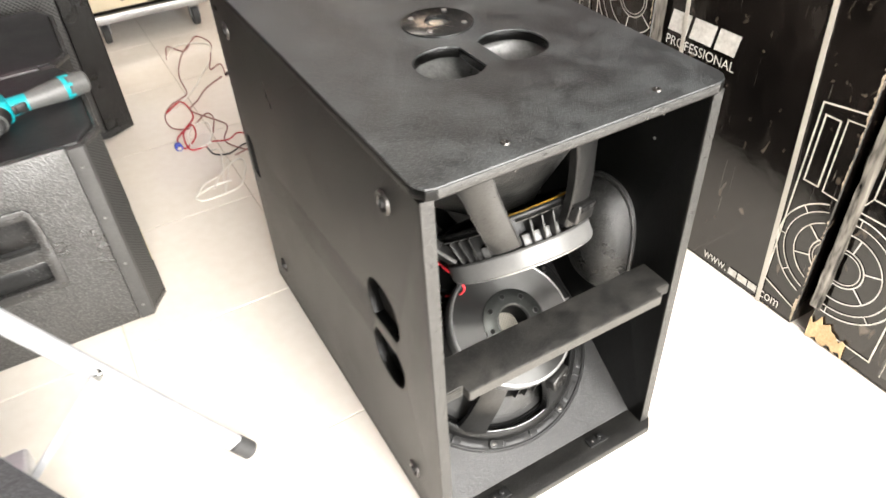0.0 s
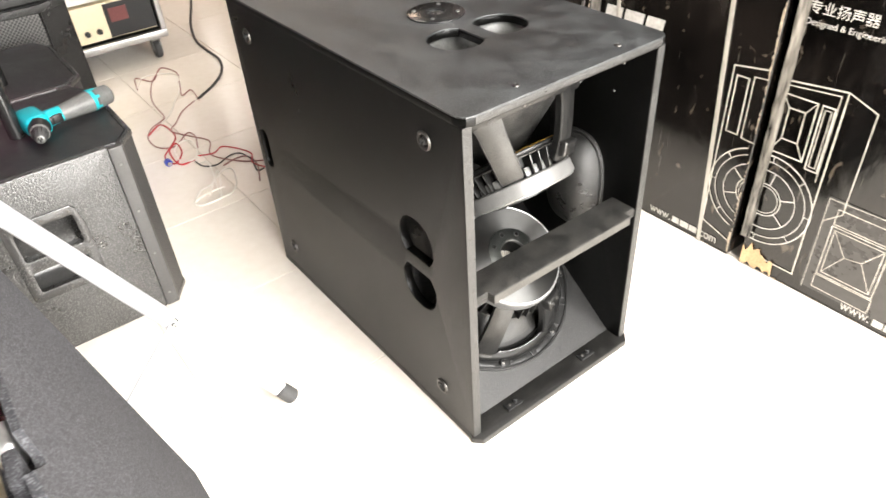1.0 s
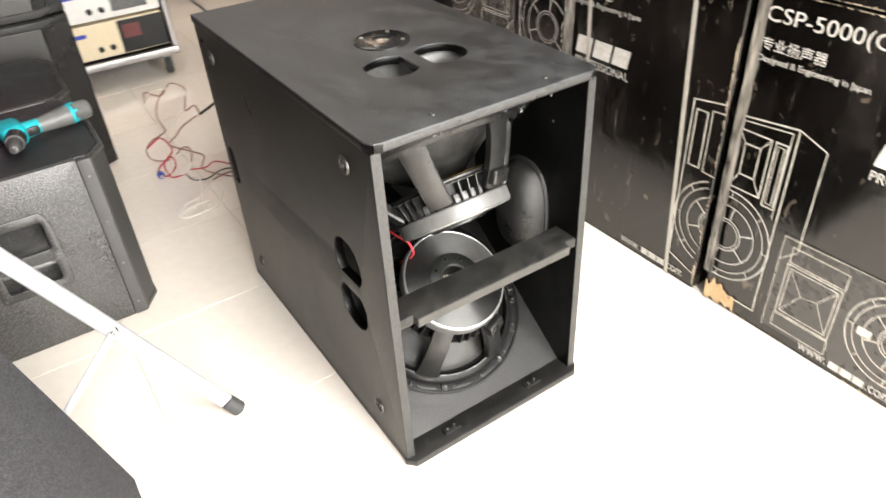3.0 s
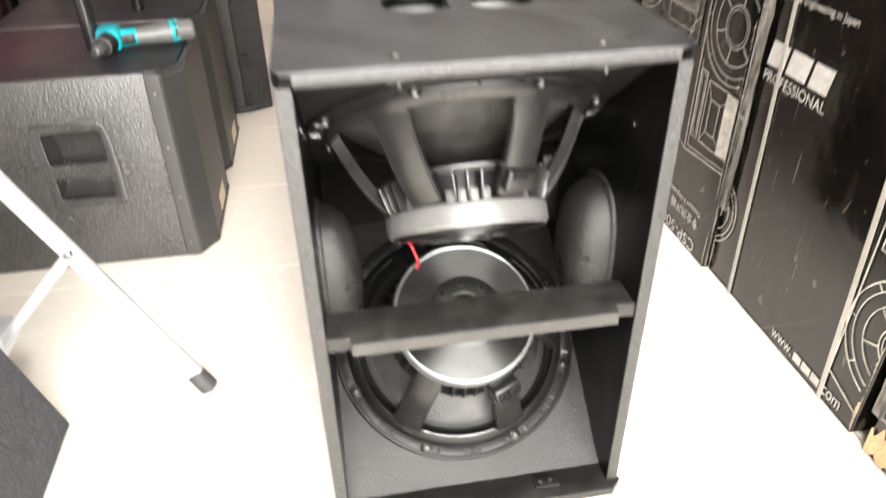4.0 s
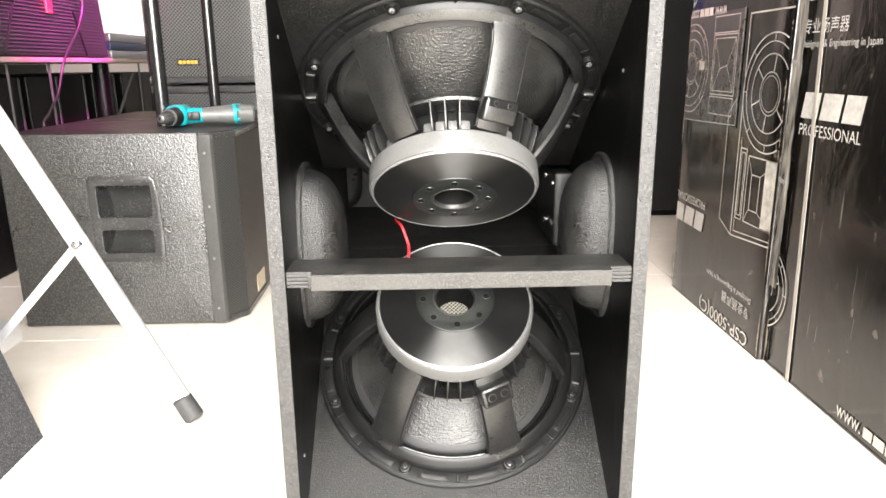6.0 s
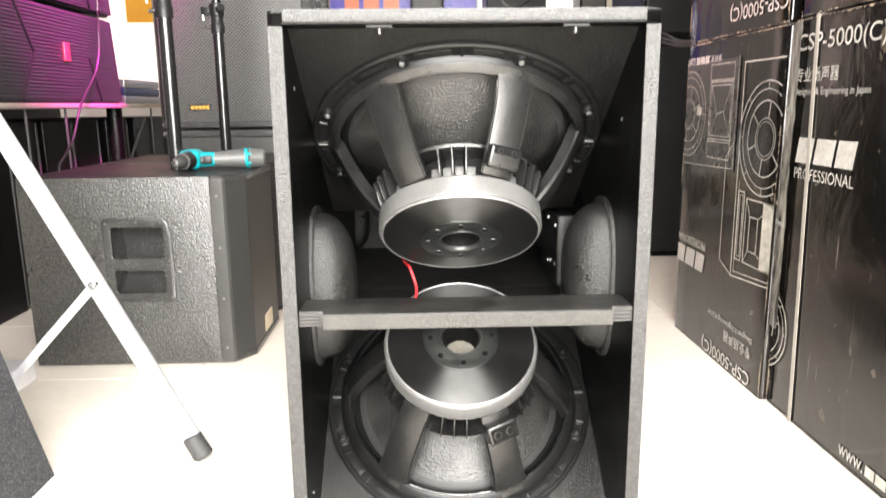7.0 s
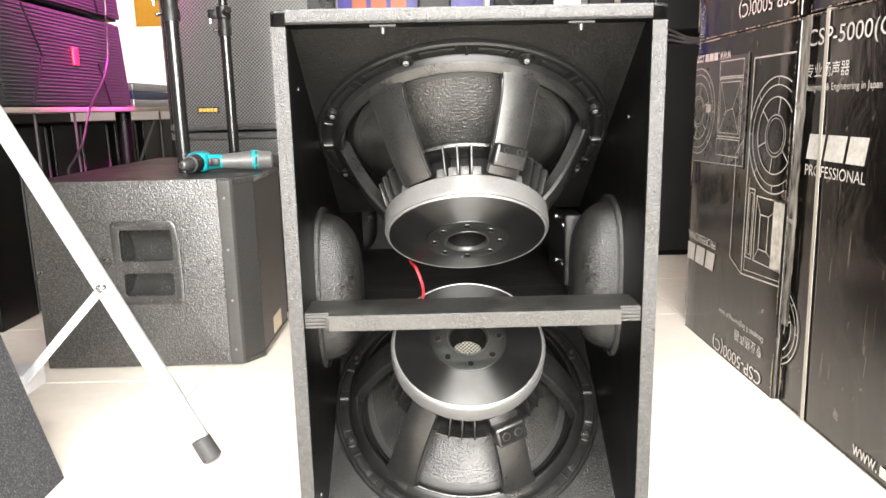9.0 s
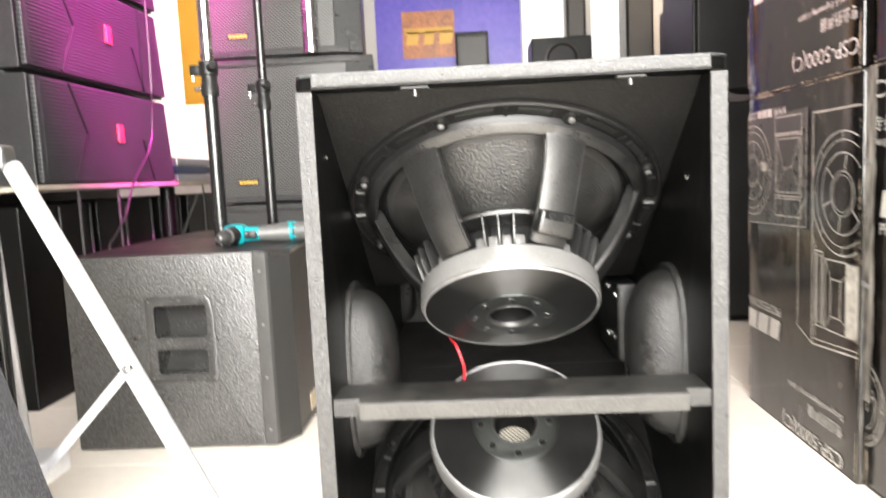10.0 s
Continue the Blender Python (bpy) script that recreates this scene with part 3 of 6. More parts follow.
# ---- the open subwoofer cabinet ----
W, D, H, T = 0.55, 0.97, 0.872, 0.02
cab = thing("subwoofer_cabinet", pose(0, 0, 0), "large black double subwoofer cabinet, front grille off, on the tiles", "loudspeaker")
SIDE_HANDLE, TOP_HANDLE = (0.175, 0.452), (0.288, 0.286)


def yz_plate(x, bm):
    """Turns a plate drawn in (y, z) to stand at x, thickness along +x."""
    bm.transform(Matrix(((0, 0, 1, x), (1, 0, 0, 0), (0, 1, 0, 0), (0, 0, 0, 1))))
    return bm


rim = rounded(0.0, D, T, H - T - 0.001, 0.002, 2)
holes = [half_moon(*SIDE_HANDLE, 1, s) for s in (1, -1)]
slot = [rounded(0.895, 0.94, 0.375, 0.497, 0.02)]
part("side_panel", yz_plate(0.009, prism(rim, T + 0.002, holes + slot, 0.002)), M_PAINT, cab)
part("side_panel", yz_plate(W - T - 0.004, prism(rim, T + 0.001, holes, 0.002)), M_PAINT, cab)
lid_holes = [half_moon(*TOP_HANDLE, 0, s) for s in (1, -1)]
lid_shape = [(0.006, D), (0.006, 0.022), (0.009, 0.008), (0.017, -0.004), (0.032, -0.009), (W - 0.026, -0.009), (W - 0.011, -0.004), (W - 0.001, 0.008), (W + 0.002, 0.022), (W + 0.002, D)]
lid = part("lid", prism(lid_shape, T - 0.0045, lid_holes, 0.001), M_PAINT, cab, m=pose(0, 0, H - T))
# Thin skin holds the light-lifted colour; the lid under it stays black.
part("lid_skin", prism(lid_shape, 0.0045, lid_holes, 0.0018), M_LID, lid, "scuffed black top skin, lightened for the light on it", pose(0, 0, T - 0.0045))
base_shape = [(0.0088, D), (0.0088, 0.014), (0.004, 0.001), (0.024, -0.021), (W - 0.016, -0.021), (W + 0.005, 0.001), (W - 0.0025, 0.014), (W - 0.0025, D)]
part("base_panel", prism(base_shape, T, (), 0.003), M_SILL, cab)
for x, wide in ((0.0095, 0.021), (W - T - 0.0035, 0.0205)):
    part("front_edge", cuboid(x, x + wide, -0.0015, 0.0005, T + 0.001, H - T - 0.001, 0.0006), M_EDGE, cab, "thinly painted plywood front edge")
part("front_edge", cuboid(0.032, W - 0.026, -0.0105, -0.0085, H - T + 0.003, H - 0.0025, 0.0007), M_EDGE, cab, "thinly painted plywood lid edge")
part("back_panel", cuboid(T + 0.009, W - T - 0.001, D - 0.02, D - 0.001, T, H - T), M_SHELF, cab)


def slope(y0, z0, y1, z1, thick):
    """A board across the cabinet, its face running from (y0, z0) to (y1, z1)."""
    a, b = Vector((0, y0, z0)), Vector((0, y1, z1))
    d = (b - a).normalized()
    nrm = Vector((0, -d.z, d.y)) * thick
    bm = bmesh.new()
    v = [bm.verts.new((x, *q.yz)) for x in (T + 0.009, W - T - 0.0005) for q in (a, b, b + nrm, a + nrm)]
    for f in ((0, 1, 2, 3), (7, 6, 5, 4), (0, 4, 5, 1), (1, 5, 6, 2), (2, 6, 7, 3), (3, 7, 4, 0)):
        bm.faces.new([v[k] for k in f])
    return bm


part("baffle", slope(0.041, T + 0.001, 0.4926, 0.353, -0.018), M_BAFFLE, cab, "sloping grey-black grained lower baffle board")
part("baffle", slope(0.032, H - T - 0.001, 0.4517, 0.532, 0.018), M_BAFFLE, cab, "sloping grey-black grained upper baffle board")
part("shelf", cuboid(T + 0.009, W - T - 0.001, 0.494, D - 0.022, 0.335, 0.353), M_SHELF, cab)
part("duct_roof", cuboid(T + 0.009, W - T - 0.001, 0.454, D - 0.022, 0.533, 0.549), M_PAINT, cab)
bracket = part("bracket", cuboid(0.488, 0.5295, 0.41, 0.6, 0.372, 0.522, 0.008), M_PLASTIC, cab)
for by, bz in ((0.42, 0.5), (0.42, 0.42), (0.5, 0.505), (0.5, 0.41)):
    part("screw", rod((0.4885, by, bz), (0.484, by, bz), 0.006, 10, 0.001), M_CHROME, bracket)
brace_shape = [(T + 0.009, 0.006), (0.066, 0.006), (0.068, -0.011), (0.494, -0.011), (0.496, 0.006), (W - T - 0.001, 0.006), (W - T - 0.001, 0.074), (T + 0.009, 0.074)]
brace = part("brace", prism(brace_shape, 0.024, (), 0.0015), M_BRACE, cab, m=pose(0, 0, 0.424))
part("front_edge", cuboid(0.069, 0.493, -0.0125, -0.0105, 0.0015, 0.0225, 0.0006), M_FACE, brace, "greyish painted brace edge")
for x0 in (T + 0.0125, 0.4965):
    for k in range(4):
        part("ply_layer", cuboid(x0, x0 + 0.0295, 0.0035, 0.0062, 0.426 + 0.0055 * k, 0.4292 + 0.0055 * k), M_FACE if k % 2 else M_EDGE, brace, m=pose(0, 0, -0.424))


def handle_cup(m, along=0.128, across=0.08, deep=0.068, mat=None):
    """A moulded handle shell with rounded ends: flange at z = 0, bulging to +z."""
    prof = [(math.cos(radians(a)) ** 0.72 if a < 90 else 0.0, deep * math.sin(radians(a)) ** 0.9) for a in range(0, 91, 6)]
    outer = lathe([(1.09, 0.0), (1.09, 0.005), (1.06, 0.008), (1.0, 0.007)] + prof[1:], 64)
    inner = lathe([(p[0] * 0.97, p[1] - 0.003) for p in prof], 64)
    bm = joined(outer, inner)
    for v in bm.verts:
        r = math.hypot(v.co.x, v.co.y)
        if r > 1e-6:
            c, s = v.co.x / r, v.co.y / r
            k = (abs(c) ** 2.6 + abs(s) ** 2.6) ** (-1 / 2.6)
            v.co.x, v.co.y = across * r * k * c, along * r * k * s
    return part("handle_cup", bm, mat or M_DOME, cab, "bulging rough black plastic handle shell", m)


handle_cup(Matrix(((0, 0, 1, 0.0308), (1, 0, 0, 0.2), (0, 1, 0, 0.4375), (0, 0, 0, 1))))
handle_cup(Matrix(((0, 0, -1, W - T - 0.004), (1, 0, 0, 0.19), (0, 1, 0, 0.4495), (0, 0, 0, 1))))
handle_cup(Matrix(((0, 1, 0, TOP_HANDLE[0]), (1, 0, 0, TOP_HANDLE[1]), (0, 0, -1, H - T), (0, 0, 0, 1))), 0.132, 0.071, 0.04, M_CUP)
handle_cup(Matrix(((0, 0, 1, 0.0286), (1, 0, 0, 0.917), (0, 1, 0, 0.436), (0, 0, 0, 1))), 0.075, 0.03, 0.04)

for y, z in ((0.113, 0.784), (0.115, 0.107), (0.874, 0.78), (0.873, 0.105)):
    cup = part("bolt_cup", lathe([(0.0, 0.0035), (0.007, 0.0035), (0.0075, -0.001), (0.013, -0.001), (0.0145, 0.0045), (0.0185, 0.005), (0.02, 0.003), (0.0205, -0.001)], 28), M_BOLT, cab, "round dull steel bolt washer", m=Matrix(((0, 0, -1, 0.009), (1, 0, 0, y), (0, 1, 0, z), (0, 0, 0, 1))))
    part("bolt_head", lathe([(0, 0.001), (0.0035, 0.001), (0.004, 0.006), (0.0068, 0.0062), (0.0072, 0.0)], 12), M_RUBBER, cup)

mount = part("pole_mount", lathe([(0.066, 0.0), (0.066, 0.0035), (0.063, 0.005), (0.024, 0.0055), (0.021, 0.003), (0.0205, -0.03), (0.0, -0.03)], 48), M_BLACKTUBE, cab, "flat round black pole mount plate", m=pose(0.29, 0.437, H))
part("socket_bolt", lathe([(0, 0.001), (0.014, 0.001), (0.0145, -0.004), (0.012, -0.012), (0, -0.014)], 20), M_CHROME, mount)
for k in range(4):
    a = radians(45 + 90 * k)
    part("screw", rod((0.05 * math.cos(a), 0.05 * math.sin(a), 0.004), (0.05 * math.cos(a), 0.05 * math.sin(a), 0.0072), 0.005, 10, 0.001), M_STEEL, mount)
for sx in (0.161, 0.43):
    part("screw", lathe([(0, 0.001), (0.0025, 0.001), (0.003, 0.003), (0.006, 0.0025), (0.0075, 0.0)], 12), M_BOLT, cab, m=pose(sx, 0.026 if sx > 0.3 else 0.03, H))
    clip = part("grille_clip", cuboid(-0.018, 0.018, -0.009, 0.004, -0.0035, -0.0005, 0.001), M_RUBBER, cab, "small zinc clip with a screw end", pose(sx, 0.006, H - T))
    part("screw_end", rod((0, 0, -0.003), (0, 0, -0.013), 0.003, 10, 0.001), M_BOLT, clip)
for sx in (0.149, 0.41):
    stud = part("grille_socket", cuboid(-0.024, 0.024, -0.012, 0.012, 0, 0.006, 0.002), M_PLASTIC, cab, "black grille socket", pose(sx, 0.014, T))
    part("pin", rod((0.006, 0, 0.005), (0.006, 0, 0.017), 0.0055, 12, 0.001), M_PLASTIC, stud)
    part("pin", rod((-0.012, 0, 0.005), (-0.012, 0, 0.01), 0.004, 12, 0.001), M_BOLT, stud)
part("rating_label", cuboid(0.25, 0.35, 0.915, 0.945, H + 0.0002, H + 0.0012), M_STEEL, cab, "small worn silver label")
for sx, sy, sz in ((0.0312, 0.06, 0.77), (0.0312, 0.05, 0.13), (0.5258, 0.1, 0.72)):
    part("staple_head", rod((sx, sy, sz), (sx + (0.002 if sx < 0.2 else -0.002), sy, sz), 0.003, 8, 0.0005), M_STEEL, cab)


def sector(profile, a0, a1, seg=26):
    """A strip of a turned profile between two angles."""
    bm = bmesh.new()
    rows = [[bm.verts.new((r * math.cos(q), r * math.sin(q), z)) for r, z in profile] for q in (radians(a0 + (a1 - a0) * k / seg) for k in range(seg + 1))]
    for a, b in zip(rows, rows[1:]):
        for j in range(len(profile) - 1):
            bm.faces.new((a[j], a[j + 1], b[j + 1], b[j]))
    return bm


def on_edge(ang):
    """Turns a plate drawn in (radius, height) to stand on the ray at that angle."""
    return pose(0, 0, 0, 0, 0, ang) @ Matrix(((1, 0, 0, 0), (0, 0, -1, 0.0013), (0, 1, 0, 0), (0, 0, 0, 1)))


def spoke_line(t):
    """Radius and height along a basket spoke, from the rim (t = 0) to the motor (t = 1), and its half width."""
    q = max(0.0, (t - 0.14) / 0.86)
    z = 0.0212 - 0.095 * (0.14 - t) if t < 0.14 else 0.0212 + 0.1278 * q**0.97 + 0.011 * math.sin(math.pi * q)
    return 0.2205 - 0.0925 * t, z, 0.0295 - 0.0035 * t + 0.006 * max(0.0, 1 - max(0.0, t - 0.12) / 0.2) ** 2


def woofer(m, label, centre, terminal, spin):
    """An 18 inch driver seen from behind; its z axis points out of the magnet. centre: the angle of the ring's near middle; spin: how far the spokes are turned from it."""
    ring = part("woofer", lathe([(0.2485, 0.0005), (0.2485, 0.007), (0.2455, 0.0092), (0.2425, 0.0092), (0.241, 0.006), (0.2245, 0.006), (0.223, 0.0055), (0.2115, 0.018), (0.206, 0.014), (0.2035, 0.0005)], 112), M_RINGBLACK, cab, label, m)
    part("inner_band", lathe([(0.2238, 0.0065), (0.2226, 0.0095), (0.2105, 0.0225), (0.207, 0.0242), (0.2045, 0.022), (0.2025, 0.002)], 112), M_RINGBLACK, ring)
    # Same casting on both; paler on the upper woofer for light it catches.
    part("web", lathe([(0.2185, 0.0152), (0.2107, 0.0232), (0.2071, 0.0248), (0.2046, 0.0238), (0.2036, 0.0205)], 112), M_BASKET if centre > 0 else M_RINGBLACK, ring)
    # Thin bright line along the lower woofer's rim only.
    if centre < 0:
        part("web_lip", cable([(0.2046 * math.cos(radians(centre + spin + a)), 0.2046 * math.sin(radians(centre + spin + a)), 0.0242) for a in range(-20, 21, 2)], 0.0009, 6, 2), M_ALU, ring, "thin bright line along the lip of the basket rim")
    for k in range(8):
        a = radians(centre + 22.5 + 45 * k)
        c, s = math.cos(a), math.sin(a)
        part("screw_boss", lathe([(0.004, 0.006), (0.006, 0.0075), (0.0092, 0.007), (0.0102, 0.003), (0.0112, 0.0025), (0.0115, 0.0)], 16), M_RINGBLACK, ring, m=pose(0.2312 * c, 0.2312 * s, 0.006))
        # Upper screws brighter than lower ones: their glint is put into the colour.
        part("screw", lathe([(0, 0.003), (0.002, 0.003), (0.0022, 0.009), (0.0042, 0.0085), (0.0048, 0.003)], 10), M_ALU if centre > 0 else M_BOLT, ring, m=pose(0.2312 * c, 0.2312 * s, 0.0065))
        a2 = radians(centre + 45 * k)
        part("rib", cuboid(-0.0082, 0.0082, -0.0022, 0.0022, 0.0, 0.004, 0.0008), M_STEEL if k in (2, 6) else M_RINGBLACK, ring, m=pose(0.2325 * math.cos(a2), 0.2325 * math.sin(a2), 0.0058, 0, 0, centre + 45 * k))
        a3 = radians(centre + 29.5 + 45 * k)
        part("rib", cuboid(-0.0065, 0.0065, -0.002, 0.002, 0.0, 0.0035, 0.0006), M_STEEL if k in (1, 5) else M_RINGBLACK, ring, m=pose(0.2325 * math.cos(a3), 0.2325 * math.sin(a3), 0.0058, 0, 0, centre + 29.5 + 45 * k))
        for lo, hi in ((4.0, 17.0), (-17.0, -4.0)):
            spots = [radians(lo + (hi - lo) * q / 6) for q in range(7)]
            pad = prism([(0.2385 * math.cos(q), 0.2385 * math.sin(q)) for q in spots] + [(0.2275 * math.cos(q), 0.2275 * math.sin(q)) for q in reversed(spots)], 0.0022, (), 0.0004)
            # Only the upper woofer's near pad is paler, for light falling on it.
            part("recess_pad", pad, M_FLANGE if centre > 0 and k == 0 else M_RINGBLACK, ring, m=pose(0, 0, 0.0055, 0, 0, centre + 45 * k))
    for k in range(6):
        ang = centre + spin + 30 + 60 * k
        bm = bmesh.new()
        rows = []
        for q in range(25):
            r, z, half = spoke_line(0.06 + 0.94 * q / 24)
            rows.append([bm.verts.new(p) for p in ((r - 0.014, -half + 0.005, z - 0.013), (r - 0.0015, -half, z - 0.004), (r + 0.0012, -half + 0.002, z + 0.0002), (r + 0.0028, -half * 0.5, z + 0.0019), (r + 0.0032, 0.0, z + 0.0024), (r + 0.0028, half * 0.5, z + 0.0019), (r + 0.0012, half - 0.002, z + 0.0002), (r - 0.0015, half, z - 0.004), (r - 0.014, half - 0.005, z - 0.013))])
        for a, b in zip(rows, rows[1:]):
            for j in range(9):
                bm.faces.new((a[j], a[(j + 1) % 9], b[(j + 1) % 9], b[j]))
        bm.faces.new(rows[0]), bm.faces.new(rows[-1])
        part("spoke", bm, M_BASKET, ring, m=pose(0, 0, 0, 0, 0, ang))
        # Edge highlights modelled as thin lines, on the upper woofer's spokes only.
        for side in (-1, 1) if centre > 0 else ():
            lip = []
            for q in range(12):
                r, z, half = spoke_line(0.2 + 0.8 * q / 11)
                lip.append((r + 0.0002, side * (half - 0.0004), z - 0.0022))
            part("spoke_lip", cable(lip, 0.0007, 6, 2), M_BAND, ring, "highlight along the worn edge of a spoke", m=pose(0, 0, 0, 0, 0, ang))
        if k == terminal:
            seat = pose(0, 0, 0, 0, 0, ang) @ pose(0.153, 0, 0.131, 0, -36, 0)
            upper = centre > 0
            out = 0.0085 if upper else 0.0135
            part("terminal", cuboid(-0.0135, out, -0.0265, 0.0265, -0.017, 0.017, 0.0045, 3), M_BASKET, ring, "push terminal with two sockets", m=seat)
            part("terminal_recess", cuboid(out - 0.001, out + 0.0006, -0.0215, 0.0215, -0.015 if upper else -0.0125, -0.004 if upper else 0.0125, 0.0005), M_HOLE, ring, m=seat)
            for sgn in (-0.011, 0.011):
                spot = seat @ pose(out + 0.0005, sgn, -0.0095 if upper else 0.0, 0, 90, 0)
                part("terminal_socket", lathe([(0.0056, 0.0002), (0.006, 0.0012), (0.0072, 0.001), (0.0078, 0.0)] if not upper else [(0.003, 0.0), (0.0034, 0.0008), (0.0042, 0.0007), (0.0045, 0.0)], 16), M_BASKET if not upper else M_PLASTIC, ring, m=spot)
                part("terminal_hole", lathe([(0, 0.0004), (0.0055 if not upper else 0.003, 0.0004), (0.0058 if not upper else 0.0032, 0.0)], 14), M_HOLE, ring, m=spot)
        for j in range(3):
            fin = prism([(0.1, 0.104), (0.142, 0.108), (0.1465, 0.1125), (0.141, 0.13), (0.1345, 0.15), (0.13, 0.1535), (0.1, 0.1535)], 0.0026, (), 0.0005)
            part("cooling_fin", fin, M_BASKET, ring, m=on_edge(ang + 30 + (j - 1) * 8.6))
        for j in range(4):
            part("vent_block", cuboid(0.1, 0.123, -0.0066, 0.0066, 0.134, 0.1532, 0.001), M_RIM, ring, "pale block between the cooling fins", m=pose(0, 0, 0, 0, 0, ang + 30 + (j - 1.5) * 8.6))
        part("fin_cap", sector([(0.121, 0.1), (0.139, 0.1065), (0.1425, 0.1085), (0.141, 0.1105), (0.121, 0.1045)], ang + 12.5, ang + 47.5, 14), M_BASKET, ring)
    rolls = []
    for k in range(2):
        r0 = 0.2015 - 0.0066 * k
        rolls += [(r0, 0.0012), (r0 - 0.0016, 0.0042), (r0 - 0.0033, 0.0052), (r0 - 0.005, 0.0042)]
    part("surround", lathe(rolls + [(0.1883, 0.0012), (0.187, 0.0018)], 96), M_SURROUND, ring, "black rubber surround with folded rolls")
    part("surround_band", lathe([(0.1885, 0.0016), (0.1868, 0.0034), (0.1775, 0.0096), (0.1762, 0.0094)], 96), M_BANDGLUE, ring, "dull grey glued band of the surround")
    cone = [(0.1875 - 0.0067 * k, 0.0022 + 0.0044 * k + (0.0007 if k % 2 else 0.0)) for k in range(19)]
    part("cone", lathe(cone + [(0.055, 0.094)], 96), M_CONE, ring, "dark ribbed paper cone")
    part("spider_ring", lathe([(0.132, 0.097), (0.1345, 0.1005), (0.133, 0.1045), (0.112, 0.1075), (0.1, 0.103)], 64), M_BASKET, ring)
    part("motor_neck", lathe([(0.1, 0.098), (0.0985, 0.1555), (0.09, 0.1575)], 56), M_PLASTIC, ring)
    part("magnet", lathe([(0.09, 0.1535), (0.1305, 0.1535), (0.1335, 0.1565), (0.1335, 0.1815), (0.1315, 0.186), (0.1275, 0.1875), (0.1, 0.1875)], 112), M_RIM, ring, "light grey painted magnet ring")
    plate = part("back_plate", lathe([(0.129, 0.186), (0.1265, 0.1892), (0.1215, 0.1905), (0.0665, 0.1975), (0.066, 0.1955)], 112), M_PLATE, ring, "turned dark steel back plate with a vent hole")
    part("plate_edge", lathe([(0.1262, 0.1894), (0.1272, 0.1899), (0.1287, 0.1893), (0.1297, 0.1876)], 112), M_ALU, plate, "thin bright turned edge")
    part("flange", lathe([(0.0665, 0.197), (0.066, 0.199), (0.0645, 0.1998), (0.0365, 0.2001), (0.0365, 0.1975)], 72), M_FLANGE, plate)
    part("vent_rim", lathe([(0.0366, 0.199), (0.036, 0.2007), (0.0345, 0.201), (0.0328, 0.1995), (0.0315, 0.1945)], 56), M_BAND, plate)
    part("vent_wall", lathe([(0.0318, 0.195), (0.0298, 0.1865), (0.0286, 0.1665), (0.028, 0.1465)], 48), M_HOLE, plate)
    part("vent_mesh", lathe([(0, 0.147), (0.029, 0.147), (0.029, 0.1455)], 32), M_MESH, ring)
    for k in range(8):
        a = radians(2 + 45 * k)
        part("hole_rim", lathe([(0.0052, 0.0002), (0.0055, 0.0009), (0.0061, 0.0008), (0.0064, 0.0)], 16), M_BAND, ring, m=pose(0.053 * math.cos(a), 0.053 * math.sin(a), 0.2001))
        part("bolt_hole", lathe([(0, 0.0004), (0.0046, 0.0004), (0.0052, 0.0009), (0.0056, 0.0)], 12), M_HOLE, ring, m=pose(0.053 * math.cos(a), 0.053 * math.sin(a), 0.2001))
    return ring


LOWER, UPPER = pose(0.278, 0.275, 0.193, 36.3, 0, 0), pose(0.277, 0.25, 0.6855, 142.8, 0, 0)
woofer(LOWER, "large woofer seen from its magnet side, dark cast basket", -90, 0, -6.5)
woofer(UPPER, "large woofer hanging magnet side out, dark cast basket", 90, 5, 6.5)
part("speaker_lead", cable([(0.176, 0.33, 0.47), (0.18, 0.27, 0.464), (0.19, 0.226, 0.463), (0.197, 0.22, 0.445), (0.202, 0.222, 0.426), (0.2, 0.24, 0.4), (0.19, 0.275, 0.372)], 0.0026, 8), M_REDWIRE, cab, "short red speaker lead")
part("speaker_lead", cable([(0.1185 * math.cos(radians(a)), 0.1185 * math.sin(radians(a)), 0.099) for a in (30, 50, 70, 90, 110, 130)], 0.0036, 8), M_AMBER, cab, "thin yellow lead by the upper basket", UPPER)

# ---- cartons along the east side ----
CW, CD, CH = 0.622, 0.5, 0.925


def ribbon(points, w, keep=None):
    """A flat line of width w through points of the face, lying in (x, z) at y = 0; keep: the strip of x that is printed."""
    bm = bmesh.new()
    for (x0, z0), (x1, z1) in zip(points, points[1:]):
        if keep and not (keep[0] <= min(x0, x1) and max(x0, x1) <= keep[1]):
            continue
        d = Vector((x1 - x0, 0, z1 - z0))
        if d.length < 1e-6:
            continue
        d.normalize()
        o = Vector((-d.z, 0, d.x)) * w / 2
        e = d * w * 0.4
        a, b = Vector((x0, 0, z0)) - e, Vector((x1, 0, z1)) + e
        bm.faces.new([bm.verts.new(q) for q in (a - o, b - o, b + o, a + o)])
    return bm


def ring_line(cx, cz, r, w, keep=None, a0=0, a1=360, n=56):
    return ribbon([(cx + r * math.cos(radians(a0 + (a1 - a0) * k / n)), cz + r * math.sin(radians(a0 + (a1 - a0) * k / n))) for k in range(n + 1)], w, keep)


def rect_line(x0, x1, z0, z1, w):
    return ribbon([(x0, z0), (x1, z0), (x1, z1), (x0, z1), (x0, z0)], w)


def flat_text(text, u, v, width, height=None):
    bm = writing(text, width, height)
    bm.transform(Matrix.Translation((u, 0, v)) @ Matrix.Rotation(radians(90), 4, "X"))
    return bm


